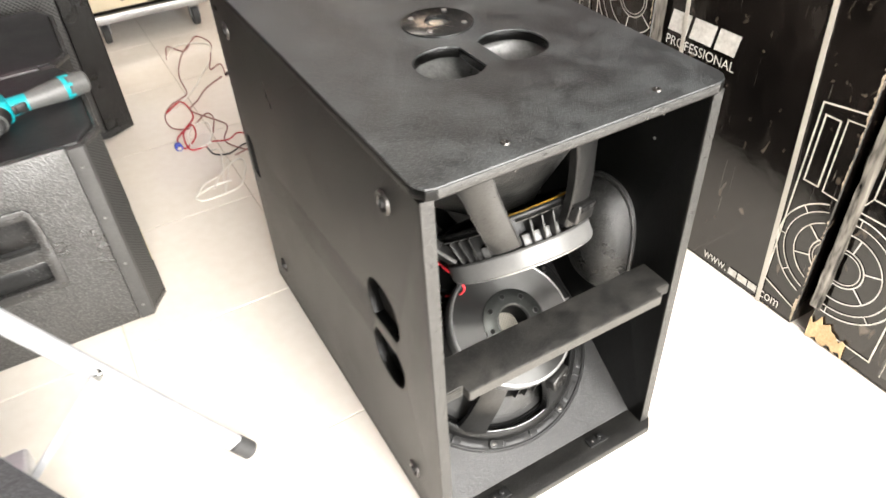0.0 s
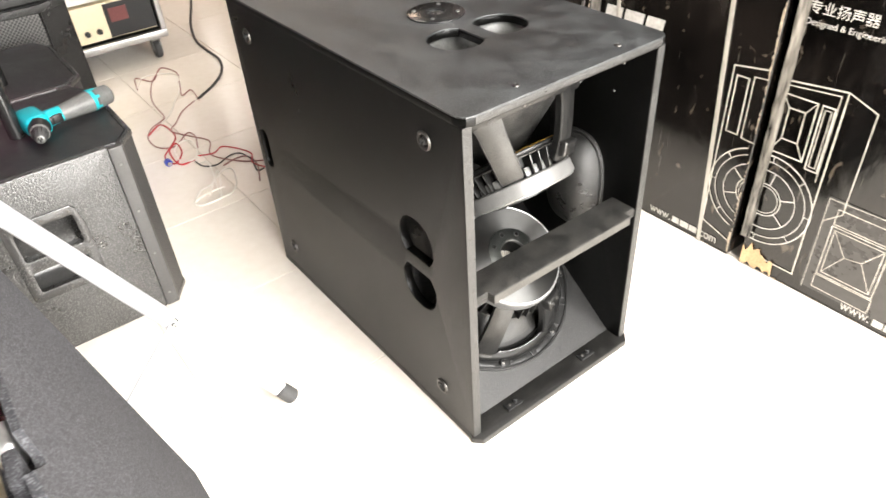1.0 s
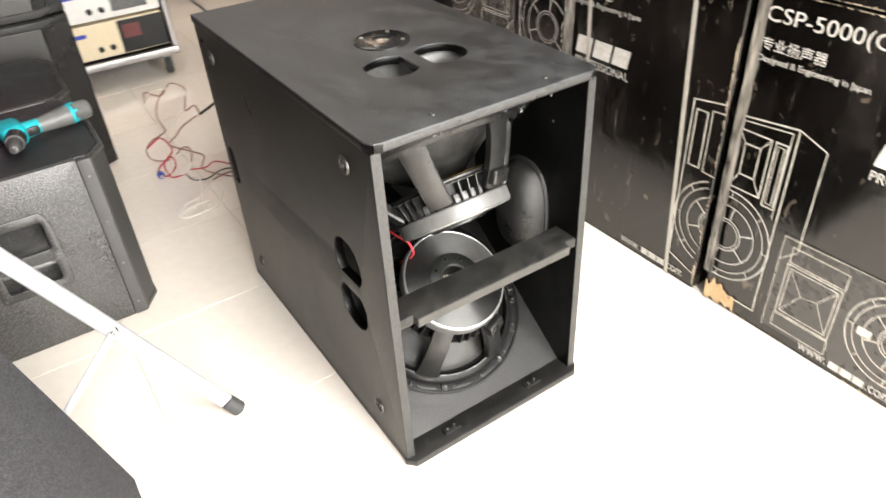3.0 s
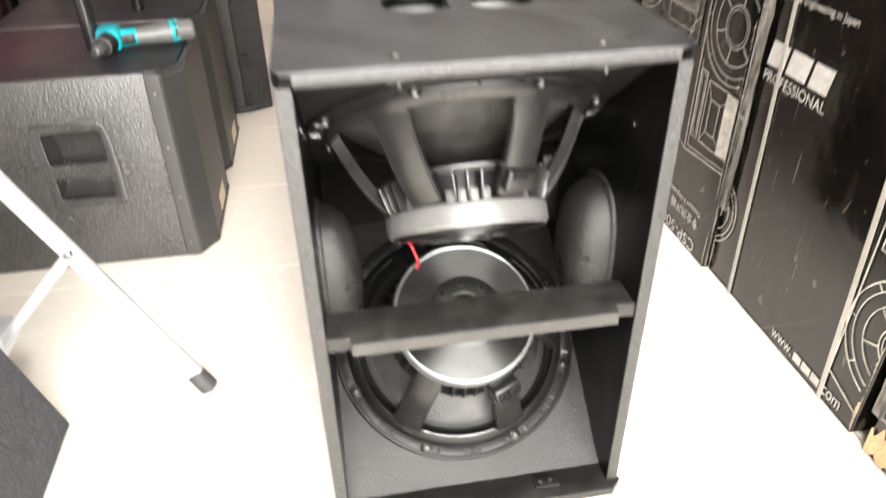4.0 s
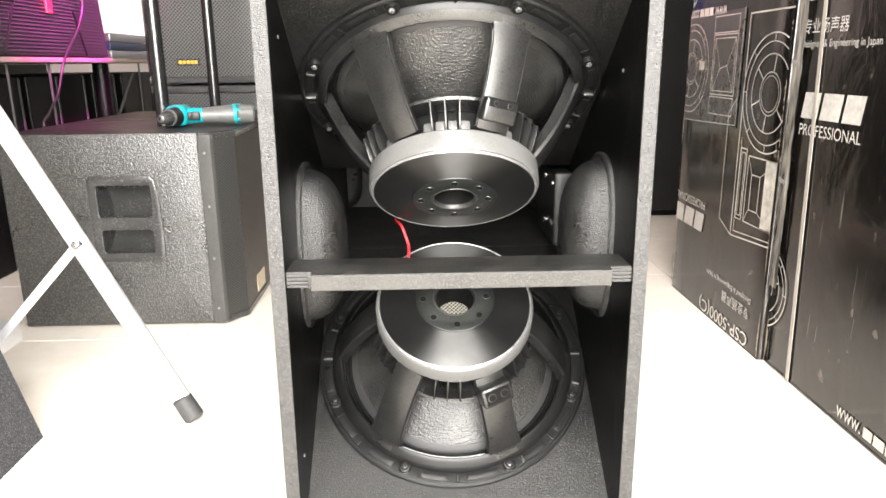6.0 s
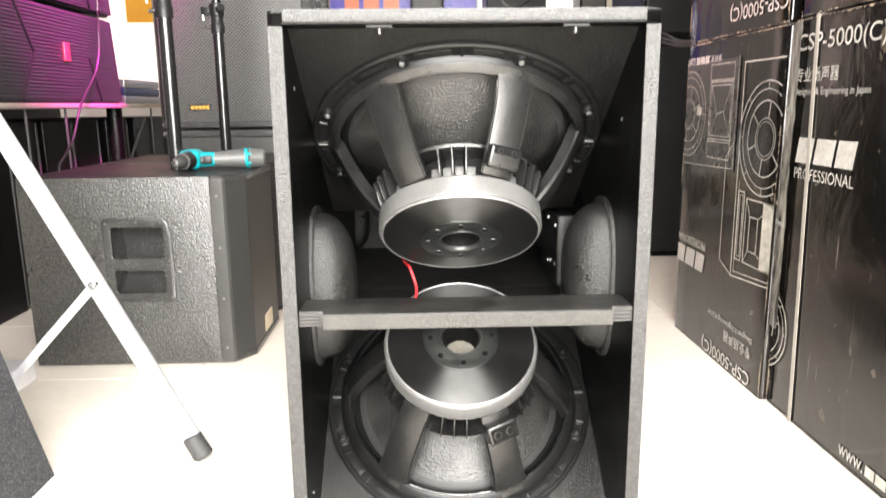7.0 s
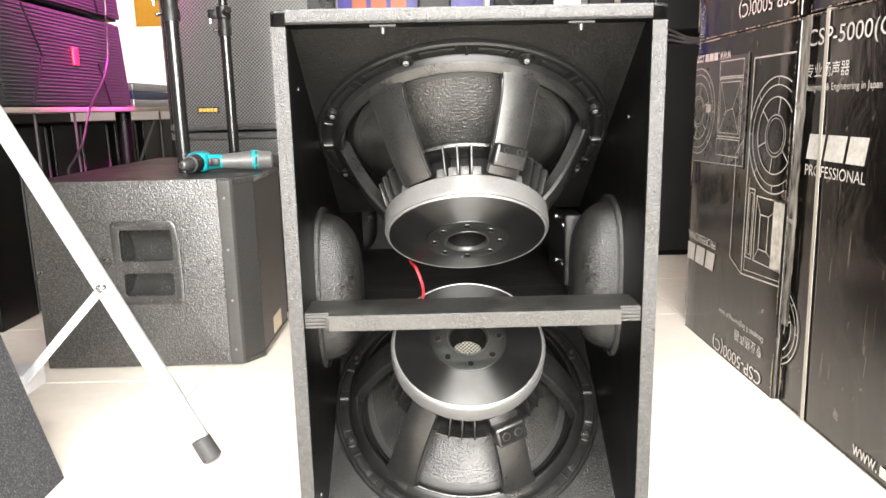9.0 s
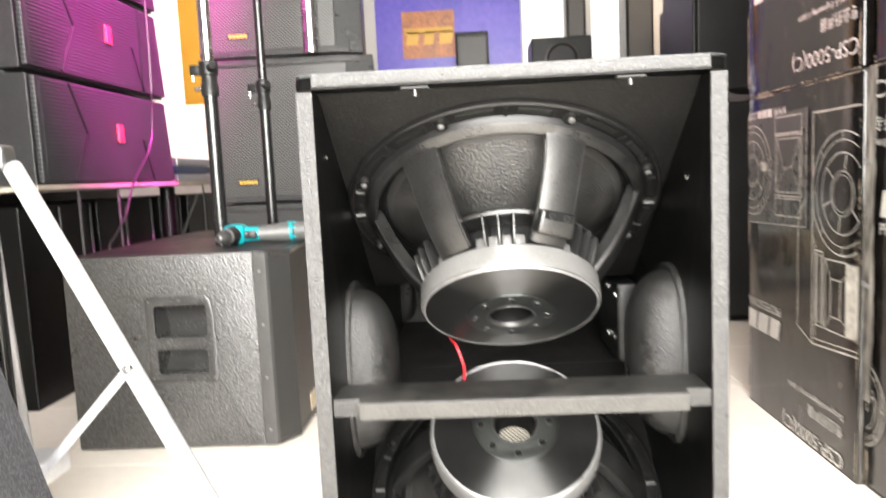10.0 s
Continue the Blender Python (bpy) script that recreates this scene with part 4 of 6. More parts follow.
def bars(spans, v, h, slant=0.0):
    bm = bmesh.new()
    for a, b in spans:
        bm.faces.new([bm.verts.new(q) for q in ((a, 0, v), (b, 0, v), (b + slant, 0, v + h), (a + slant, 0, v + h))])
    return bm


def woofer_drawing(cx, cz, r, keep):
    lines = [ring_line(cx, cz, r * k, w, keep) for k, w in ((1.0, 0.0034), (0.86, 0.0025), (0.66, 0.003), (0.36, 0.0036), (0.3, 0.0025))]
    for a in range(20, 380, 60):
        c, s = math.cos(radians(a)), math.sin(radians(a))
        lines += [ribbon([(cx + r * 0.36 * c, cz + r * 0.36 * s), (cx + r * 0.66 * c, cz + r * 0.66 * s)], 0.0035, keep)]
    for a in range(0, 360, 45):
        c, s = math.cos(radians(a)), math.sin(radians(a))
        lines += [ribbon([(cx + r * 0.86 * c, cz + r * 0.86 * s), (cx + r * c, cz + r * s)], 0.0025, keep)]
    return joined(*lines)


def carton(front, label, du=0.0, dv=0.0):
    """A black printed carton; its printed face lies in the x-z plane at y = 0, facing -y. front: 'logo' or 'drawing'; du, dv: how far the print is set off on its face."""
    c = thing("carton", pose(0, 0, 0), label, "cardboard box", "stacked speaker cartons")
    bm = cuboid(0, CW, 0, CD, 0, CH, 0.006, 3)
    bmesh.ops.subdivide_edges(bm, edges=[e for e in bm.edges if e.calc_length() > 0.3], cuts=7, use_grid_fill=True)
    for v in bm.verts:
        k = noise.noise(v.co * 5 + Vector((3 if front == "logo" else 9, 0, 0)))
        edge = min(v.co.x, CW - v.co.x, v.co.z, CH - v.co.z)
        if v.co.y < 0.01 and edge > 0.02:
            v.co.y += 0.0012 * k
        elif edge < 0.01:
            v.co += Vector((0.0, 0.0, 0.0012 * k))
    part("body", bm, M_CARTON, c)

    def ink(name, b, mat=M_INK, lab="", lift=0.0, still=False, rigid=False):
        if not still:
            for v in b.verts:
                v.co.x = min(CW - 0.002, v.co.x + (du if rigid or v.co.x > 0.006 else 0.0))
                v.co.z = max(0.012, min(CH - 0.004, v.co.z + dv))
        return part(name, b, mat, c, lab, Matrix.Translation((0, -0.0026 - lift, 0)))

    keep = (0.002, CW - 0.002)
    ink("title_print", flat_text("CSP-5000(C)", 0.012, 0.843, 0.315, 0.047))
    ink("sub_title_print", flat_text("\u4e13\u4e1a\u626c\u58f0\u5668", 0.014, 0.785, 0.168))
    ink("small_print", flat_text("Designed & Engineering in Japan", 0.012, 0.752, 0.282, 0.02))
    u = 0.042 if front == "logo" else 0.348
    for a, b in ((u, u + 0.064), (u + 0.074, u + 0.146), (u + 0.156, u + 0.22)):
        ink("logo_block", bars([(a, b)], 0.606, 0.056, 0.01), M_INK, "plain pale block of a printed logo")
    ink("professional_print", flat_text("PROFESSIONAL", u, 0.569, 0.228, 0.025))
    ink("web_print", joined(flat_text("www.", 0.316, 0.018, 0.082, 0.022), bars([(0.406, 0.434), (0.438, 0.47), (0.474, 0.502)], 0.018, 0.022), flat_text(".com", 0.508, 0.018, 0.066, 0.022)))
    if front == "logo":
        for line in (ribbon([(0.515, 0.085), (0.515, 0.6), (0.619, 0.615)], 0.004), ribbon([(0.515, 0.085), (0.619, 0.05)], 0.004), rect_line(0.529, 0.566, 0.405, 0.575, 0.004), ribbon([(0.58, 0.4), (0.58, 0.585), (0.619, 0.588)], 0.003), ribbon([(0.58, 0.4), (0.619, 0.398)], 0.003)):
            ink("drawing_line", line, M_LINE)
        ink("woofer_drawing", woofer_drawing(0.652, 0.243, 0.142, keep), M_LINE)
        ink("woofer_drawing", woofer_drawing(-0.03, 0.19, 0.1, keep), M_LINE)
    else:
        for line in (ribbon([(0.003, 0.605), (0.165, 0.622), (0.165, 0.05), (0.003, 0.05)], 0.004), ribbon([(0.165, 0.622), (0.243, 0.592), (0.243, 0.3), (0.2, 0.26)], 0.003), ribbon([(0.003, 0.593), (0.15, 0.607), (0.15, 0.36)], 0.0025), rect_line(0.113, 0.146, 0.385, 0.57, 0.004), rect_line(0.121, 0.138, 0.395, 0.56, 0.0025), rect_line(0.005, 0.1, 0.4, 0.57, 0.0035), rect_line(0.03, 0.075, 0.445, 0.535, 0.0035), ribbon([(0.005, 0.4), (0.03, 0.445)], 0.0025), ribbon([(0.1, 0.4), (0.075, 0.445)], 0.0025), ribbon([(0.005, 0.57), (0.03, 0.535)], 0.0025), ribbon([(0.1, 0.57), (0.075, 0.535)], 0.0025)):
            ink("drawing_line", line, M_LINE)
        ink("woofer_drawing", woofer_drawing(0.026, 0.243, 0.142, (0.002 - du, CW)), M_INK, rigid=True)
        ink("grey_panel", bars([(0.194, 0.616)], 0.034, 0.305, 0.0), M_GREYPRINT, lift=-0.0006)
        for x0, x1, z0, z1, w in ((0.23, 0.384, 0.264, 0.311, 0.0026), (0.226, 0.384, 0.046, 0.09, 0.0026), (0.228, 0.381, 0.095, 0.257, 0.003), (0.238, 0.371, 0.105, 0.247, 0.0024)):
            ink("horn_frame_line", rect_line(x0, x1, z0, z1, w), M_LINE)
        ink("horn_line", ribbon([(0.238, 0.105), (0.283, 0.178), (0.328, 0.186), (0.371, 0.105)], 0.002), M_LINE)
        ink("horn_line", ribbon([(0.238, 0.247), (0.283, 0.178)], 0.002), M_LINE)
        ink("horn_line", ribbon([(0.371, 0.247), (0.328, 0.186)], 0.002), M_LINE)
        ink("panel_line", ribbon([(0.2, 0.03), (0.2, 0.332), (0.616, 0.342)], 0.0018), M_LINE)
        ink("woofer_drawing", woofer_drawing(0.54, 0.188, 0.13, (0.002, CW - 0.002 - du)), M_LINE)
        ink("label_block", bars([(0.44, 0.476)], 0.166, 0.024), M_LINE)
    wear, steps = bmesh.new(), 230
    rng = random.Random(5 if front == "logo" else 6)
    for k, (u0, v0, u1, v1) in enumerate(((0.002, 0.0, 0.002, CH), (CW - 0.002, 0.0, CW - 0.002, CH), (0.0, CH - 0.002, CW, CH - 0.002), (0.0, 0.002, CW, 0.002))):
        inward = ((1, 0), (-1, 0), (0, -1), (0, 1))[k]
        for q in range(steps):
            sizes = [max(0.0, 0.0008 + (0.016 if k < 2 else 0.005) * noise.noise(Vector((w * 0.035, k * 7.1, 3.0 if front == "logo" else 8.0))) + 0.005 * noise.noise(Vector((w * 0.43, k * 3.3, 1.0))) + rng.uniform(-0.0009, 0.0009)) for w in (q, q + 1)]
            if max(sizes) < 0.0006:
                continue
            ends = [(u0 + (u1 - u0) * w / steps, v0 + (v1 - v0) * w / steps) for w in (q, q + 1)]
            deep = [(e[0] + inward[0] * size, e[1] + inward[1] * size) for e, size in zip(ends, sizes)]
            wear.faces.new([wear.verts.new((e[0], 0, e[1])) for e in (ends[0], ends[1], deep[1], deep[0])])
    tagged(ink("worn_edge", wear, M_WORN, "", 0.0003, True), "pale rubbed board along the carton's edges", kind="stuff")
    for z0, z1 in ((0.0, 0.006), (CH - 0.006, CH)):
        part("worn_edge", cuboid(0.003, CW - 0.003, -0.0012, 0.004, z0, z1, 0.001), M_CARTON, c)
    return c


def facing_west(y_left, z, turned=False):
    """The pose of a carton whose printed face looks to -x, its left end at y_left; turned: upside down."""
    m = Matrix.Translation((1.08, y_left, z)) @ Matrix.Rotation(radians(-90), 4, "Z")
    return m @ Matrix.Translation((CW, 0, CH)) @ Matrix.Rotation(radians(180), 4, "Y") if turned else m


plain = carton("logo", "tall glossy black printed carton, scuffed, with pale straps round it")
drawn = carton("drawing", "tall glossy black carton printed with pale speaker drawings, scuffed")
plain.matrix_basis = facing_west(0.655, 0.002)
drawn.matrix_basis = facing_west(-0.008, 0.002)
offset = carton("drawing", "upside-down glossy black carton printed with pale speaker drawings", 0.05, 0.024)
offset.matrix_basis = Matrix.Translation((-0.014, 0, -0.006)) @ facing_west(1.284, 0.002, True)
tagged(copy_thing(drawn, Matrix.Translation((-0.006, 0, 0)) @ facing_west(1.305, 0.9245, True)), "upside-down glossy black printed carton stacked on another carton")
tagged(copy_thing(plain, Matrix.Translation((0.004, 0, 0)) @ facing_west(0.65, 0.9312, True)), "upside-down glossy black printed carton stacked on another carton")
tagged(copy_thing(drawn, facing_west(-0.012, 0.9312, True)), "upside-down glossy black printed carton stacked on another carton")
plain_strap = thing("packing_strap", pose(0, 0, 0), "pale plastic packing strap pulled tight round a black carton", "strap", "packing straps")
part("band", joined(cuboid(1.0755, 1.0768, -0.0065, 0.0065, 0.0, CH + 0.004), cuboid(1.0755, 1.58, -0.0065, 0.0065, CH + 0.003, CH + 0.0045)), M_STRAP, plain_strap)
plain_strap.matrix_basis = pose(0, 0.535, 0.001, -2.0, 0, 0)
copy_thing(plain_strap, pose(0, 0.14, 0.001, -3.0, 0, 0))

# torn corner and tape on the cartons by the gap
torn = thing("torn_board_patch", pose(1.074, -0.058, 0.002), "torn brown inner board showing at a carton's lower corner", "cardboard")
bm = bmesh.new()
rng = random.Random(4)
n = 12
lower = [bm.verts.new((rng.uniform(-0.002, 0.001), 0.045 - 0.1 * k / n, 0.003 + rng.uniform(0, 0.018))) for k in range(n + 1)]
upper = [bm.verts.new((rng.uniform(-0.002, 0.001), 0.047 - 0.1 * k / n, (0.062 if k < 2 else 0.082 - 0.0025 * k) + rng.uniform(-0.016, 0.016))) for k in range(n + 1)]
for k in range(n):
    bm.faces.new((lower[k], lower[k + 1], upper[k + 1], upper[k]))
ex = bmesh.ops.extrude_face_region(bm, geom=list(bm.faces))
bmesh.ops.translate(bm, vec=(0.003, 0, 0), verts=[v for v in ex["geom"] if isinstance(v, bmesh.types.BMVert)])
part("torn_sheet", bm, M_KRAFT, torn)
for y, z0, z1, w in ((0.688, 0.0, 0.92, 0.062), (0.64, 0.2, 0.92, 0.034), (-0.012, 0.1, 0.92, 0.03)):
    tape = thing("packing_tape", pose(1.0715, y, 0.002), "crinkled clear packing tape down a black carton's edge", "tape", "tape strips")
    bm = bmesh.new()
    steps = 40
    cols = []
    for k in range(steps + 1):
        z = z0 + (z1 - z0) * k / steps
        cols.append([bm.verts.new((0.0026 * noise.noise(Vector((j * 2.1, z * 30, y))), -w / 2 + w * j / 4 + 0.003 * noise.noise(Vector((j, z * 22, 5 + y))), z)) for j in range(5)])
    for a, b in zip(cols, cols[1:]):
        for j in range(4):
            bm.faces.new((a[j], a[j + 1], b[j + 1], b[j]))
    part("strip", bm, M_TAPE, tape)

for y, z, dy, dz, tilt, lab in ((0.66, 0.728, 0.055, 0.011, 14, "short grey tape tab across two cartons"), (0.655, 0.46, 0.05, 0.011, 12, "short grey tape tab across two cartons"), (0.79, 0.888, 0.02, 0.058, -4, "cream paper scrap stuck on a black carton"), (0.85, 0.78, 0.006, 0.03, 20, "cream paper scrap stuck on a black carton")):
    tab = thing("tape_scrap", pose(1.0692, y, z, tilt, 0, 0), lab, "tape", "tape strips")
    part("film", cuboid(0.0, 0.0012, -dy / 2, dy / 2, -dz / 2, dz / 2, 0.0004, 1), M_TAB if "grey" in lab else M_STRAP, tab)

# ---- black subwoofers with side handles ----


def bass_box(m, w, d, h, label, badge=True):
    """A grained black subwoofer; its handled side faces -y, its grille +x with a perforated facet at each end."""
    s = thing("subwoofer", m, label, "loudspeaker", "side-handled subwoofers")
    cx, cy = 0.045, 0.075
    e = w - cx
    hw, hh, hx, hz = 0.098, 0.1225, 0.325, 0.3175
    opening = [(hx - 0.079, hz - 0.1), (hx + 0.079, hz - 0.1), (hx + 0.079, hz + 0.1), (hx - 0.079, hz + 0.1)]
    body_front = prism(rounded(0, e - 0.038, 0.004, h, 0.004, 2), 0.018, [opening], 0.0025)
    body_front.transform(Matrix(((1, 0, 0, 0), (0, 0, 1, 0), (0, 1, 0, 0), (0, 0, 0, 1))))
    part("side_panel", body_front, M_GRAIN, s)
    part("top_panel", prism([(0, 0.019), (e - 0.01, 0.019), (w - 0.012, cy + 0.004), (w - 0.012, d - cy), (e, d), (0, d)], 0.018, (), 0.003), M_LIDB, s, m=pose(0, 0, h - 0.018))
    part("base_panel", prism([(0, 0.019), (e - 0.01, 0.019), (w - 0.014, cy + 0.004), (w - 0.014, d - cy), (e, d), (0, d)], 0.018, (), 0.002), M_GRAIN, s)
    part("back_panel", cuboid(0.001, 0.019, 0.02, d - 0.001, 0.019, h - 0.019, 0.001), M_GRAIN, s)
    part("side_panel", cuboid(0.02, e, d - 0.018, d, 0.019, h - 0.019, 0.002), M_GRAIN, s)
    corner = prism([(e - 0.037, 0.016), (e - 0.037, -0.0015), (e - 0.033, -0.003), (e - 0.003, -0.003), (e, 0.0), (e + 0.004, 0.0065), (e - 0.006, 0.016)], h - 0.01, (), 0.0012)
    trim = part("corner_trim", corner, M_TRIM, s, "satin grey-black corner strip with screws", pose(0, 0, 0.005))
    for y0, y1, x0, x1 in ((0.009, cy, e + 0.003, w), (d - 0.009, d - cy, e + 0.003, w)):
        inner = [(x1 - 0.012, y1), (x0 - 0.012, y0)]
        part("grille_facet", prism([(x0, y0), (x1, y1)] + inner, h - 0.036, (), 0.001), M_GRILLE_X, s, "perforated black steel facet beside the grille", pose(0, 0, 0.018))
    grille = part("grille", cuboid(w - 0.012, w, cy + 0.001, d - cy - 0.001, 0.018, h - 0.018, 0.002), M_GRILLE_X, s, "perforated black steel front grille")
    part("baffle", cuboid(e - 0.04, e - 0.012, 0.02, d - 0.02, 0.019, h - 0.019), M_PLASTIC, s)
    for z in (0.002, h - 0.019):
        part("grille_rail", prism([(e + 0.002, 0.008), (w + 0.003, cy - 0.001), (w + 0.003, d - cy), (e + 0.002, d - 0.008), (e - 0.01, d - 0.02), (w - 0.01, d - cy - 0.002), (w - 0.01, cy + 0.003), (e - 0.008, 0.018)], 0.017, (), 0.002), M_HANDLE, s, m=pose(0, 0, z))
    if badge:
        part("badge", cuboid(w + 0.0005, w + 0.003, d - 0.285, d - 0.18, 0.03, 0.085, 0.001), M_AMPCREAM, grille, "small pale tan badge plate")
    for k in range(4):
        part("screw", rod((e - 0.02, -0.001, 0.05 + 0.15 * k), (e - 0.02, -0.0045, 0.05 + 0.15 * k), 0.004, 8, 0.0008), M_STEEL, trim, m=pose(0, 0, -0.005))
    # recessed bar handle
    outline = [(-hw, -hh * 0.92), (-hw * 0.92, -hh), (hw * 0.9, -hh), (hw * 0.98, -hh * 0.9), (hw, -hh * 0.3), (hw * 0.97, hh * 0.5), (hw * 0.88, hh * 0.9), (hw * 0.76, hh), (-hw * 0.92, hh), (-hw, hh * 0.92)]
    windows = [rounded(-0.074, 0.074, 0.0055, 0.0955, 0.009), rounded(-0.072, 0.07, -0.0965, -0.0305, 0.009)]
    fr = prism(outline, 0.007, windows, 0.0022)
    fr.transform(Matrix(((1, 0, 0, hx), (0, 0, -1, 0.001), (0, 1, 0, hz), (0, 0, 0, 1))))
    handle = part("handle", fr, M_HANDLE, s, "moulded black plastic bar handle set into the side")
    pocket = bmesh.new()
    cols = []
    for k in range(17):
        a = math.pi * k / 16
        cols.append([pocket.verts.new((hx + x * (1 - 0.2 * math.sin(a)), 0.004 + 0.075 * math.sin(a) ** 0.7, hz - 0.104 * math.cos(a))) for x in (-0.083, 0.083)])
    for a, b in zip(cols, cols[1:]):
        pocket.faces.new((a[0], a[1], b[1], b[0]))
    for j in (0, 1):
        pocket.faces.new([c[j] for c in cols])
    part("pocket", pocket, M_HANDLE, handle)
    part("grip", cuboid(hx - 0.08, hx + 0.08, -0.005, 0.03, hz - 0.0315, hz + 0.0065, 0.008, 3), M_HANDLE, handle)
    for ax, az in ((-0.087, 0.108), (0.0, 0.11), (0.068, 0.108), (0.086, 0.0), (0.083, -0.11), (0.0, -0.11), (-0.087, -0.11), (-0.087, 0.0)):
        part("screw", rod((hx + ax, -0.0055, hz + az), (hx + ax, -0.0078, hz + az), 0.0034, 8, 0.0006), M_BOLT, handle)
    return s


bass_box(pose(-0.925, 1.0, 0.0), 0.622, 0.49, 0.555, "grained black subwoofer with a moulded side handle, standing on the tiles")
bass_box(pose(-0.925, 1.505, 0.0), 0.622, 0.49, 0.555, "grained black subwoofer standing behind a twin")

# ---- full-range speakers with amber badges ----


def full_range(m, w, d, h, label):
    """A black cabinet with a flat perforated front facing -y and bevelled cheeks."""
    s = thing("speaker", m, label, "loudspeaker", "gold-badged speakers")
    cheek = 0.1
    body = prism([(0, 0.012), (w - cheek, 0.012), (w, 0.05), (w - 0.05, d), (0.05, d), (-0.02, 0.05)], h - 0.004, (), 0.003)
    part("body", body, M_PAINT, s, m=pose(0, 0, 0.002))
    g = part("grille", cuboid(0.012, w - cheek - 0.006, -0.002, 0.013, 0.03, h - 0.035, 0.003), M_GRILLE_Y, s, "perforated dark grey steel grille")
    side = prism([(w - cheek, -0.001), (w - 0.004, 0.046), (w - 0.012, 0.052), (w - cheek, 0.012)], h - 0.066)
    part("side_grille", side, M_DOME, s, m=pose(0, 0, 0.031))
    for z in (0.004, h - 0.034):
        part("rail", prism([(0.0, -0.006), (w - cheek + 0.002, -0.006), (w - 0.001, 0.046), (w - 0.012, 0.056), (0.0, 0.014)], 0.028, (), 0.002), M_DOME, s, m=pose(0, 0, z))
    badge = part("badge", cuboid(0.12, 0.212, -0.006, -0.001, 0.075, 0.102, 0.001), M_HANDLE, g, "small black badge plate with gold marks")
    for k in range(5):
        part("badge_mark", cuboid(0.127 + 0.016 * k, 0.14 + 0.016 * k, -0.0072, -0.0058, 0.082, 0.096, 0.0015, 1), M_AMBER, badge)
    return s


full_range(pose(-0.893, 2.09, 0.0), 0.72, 0.5, 0.655, "black full-range speaker with perforated grille standing on the floor")
full_range(pose(-0.893, 2.09, 0.657), 0.72, 0.5, 0.607, "black full-range speaker with a gold-marked badge, stacked on another")
full_range(pose(-0.893, 2.09, 1.266), 0.68, 0.5, 0.607, "black full-range speaker with a gold-marked badge, top of a stack")
chrome = thing("chrome_tube", pose(-0.415, 2.055, 1.2655), "short upright chrome tube before the stacked speakers", "tube")
part("shell", rod((0, 0, 0), (0, 0, 0.5), 0.03, 24), M_CHROME, chrome)

# ---- speaker poles on the subwoofers ----


def pole(m, r, h, clamp, label):
    p = thing("speaker_pole", m, label, "speaker pole", "speaker poles")
    part("tube", rod((0, 0, 0), (0, 0, clamp), r, 24), M_BLACKTUBE, p)
    part("upper_tube", rod((0, 0, clamp), (0, 0, h), r * 0.82, 24), M_CHROME if r > 0.02 else M_BLACKTUBE, p)
    c = part("collar", lathe([(r * 0.8, -0.05), (r * 1.25, -0.05), (r * 1.3, -0.02), (r * 1.12, -0.012), (r * 1.12, 0.008), (r * 1.35, 0.012), (r * 1.35, 0.05), (r * 0.85, 0.055)], 24), M_PLASTIC, p, m=pose(0, 0, clamp))
    part("clamp_arm", cuboid(-0.055, -0.012, -0.012, 0.012, 0.012, 0.042, 0.004), M_PLASTIC, c)
    part("knob", rod((0.012, -0.02, 0.028), (0.03, -0.045, 0.036), 0.013, 14, 0.003), M_PLASTIC, c)
    part("pin", rod((-0.05, 0, 0.02), (-0.05, 0, -0.005), 0.004, 8, 0.001), M_CHROME, c)
    part("lever", rod((-0.02, -0.02, -0.03), (-0.035, -0.03, -0.034), 0.006, 10, 0.001), M_CHROME, c)
    return p


pole(pose(-0.553, 1.24, 0.555), 0.0205, 1.3, 0.505, "tall satin black speaker pole with a clamp, standing on a subwoofer")
pole(pose(-0.512, 1.66, 0.555), 0.019, 1.3, 0.5, "tall black speaker pole with a locking collar, standing on a subwoofer")

# ---- cordless drill lying on the subwoofer ----
drill = thing("cordless_drill", Matrix.Translation((-0.505, 1.2, 0.556)) @ Matrix.Rotation(radians(9), 4, "Z"), "teal and black cordless drill lying on its side on the subwoofer", "power tool")
# x runs down the grip, -y out of the chuck
part("gearbox", rod((0.005, -0.015, 0.031), (-0.008, -0.05, 0.031), 0.0285, 20, 0.005, 0.0245), M_PLASTIC, drill)
nose = Matrix.Translation((-0.008, -0.05, 0.03)) @ Matrix.Rotation(radians(-20), 4, "Z")
part("collar_ring", rod((0, 0.002, 0), (0, -0.003, 0), 0.0248, 20, 0.001), M_STEEL, drill, "bare steel collar ring", nose)
ch = part("chuck", rod((0, -0.003, 0), (0, -0.046, 0), 0.021, 18, 0.004, 0.0125), M_RUBBER, drill, "dark ribbed keyless chuck", nose)
for k in range(12):
    a = radians(30 * k)
    part("chuck_rib", rod((0.0207 * math.cos(a), -0.005, 0.0207 * math.sin(a)), (0.0162 * math.cos(a), -0.03, 0.0162 * math.sin(a)), 0.0014, 6, 0.0004), M_PLASTIC, ch)
part("chuck_face", rod((0, -0.045, 0), (0, -0.0495, 0), 0.0112, 16, 0.002, 0.009), M_STEEL, ch, "bare steel chuck face")
for k in range(3):
    a = radians(120 * k + 20)
    part("chuck_jaw", cuboid(-0.0012, 0.0012, -0.0015, 0.0015, 0.0, 0.006, 0.0004, 1), M_HOLE, ch, m=pose(0.0042 * math.cos(a), -0.051, 0.0042 * math.sin(a)))
part("housing", cuboid(-0.026, 0.038, -0.025, 0.075, 0.002, 0.062, 0.018, 3), M_TEAL, drill, "teal plastic motor housing")
part("rear_cap", cuboid(-0.018, 0.03, 0.072, 0.09, 0.007, 0.053, 0.008, 3), M_RUBBER, drill)
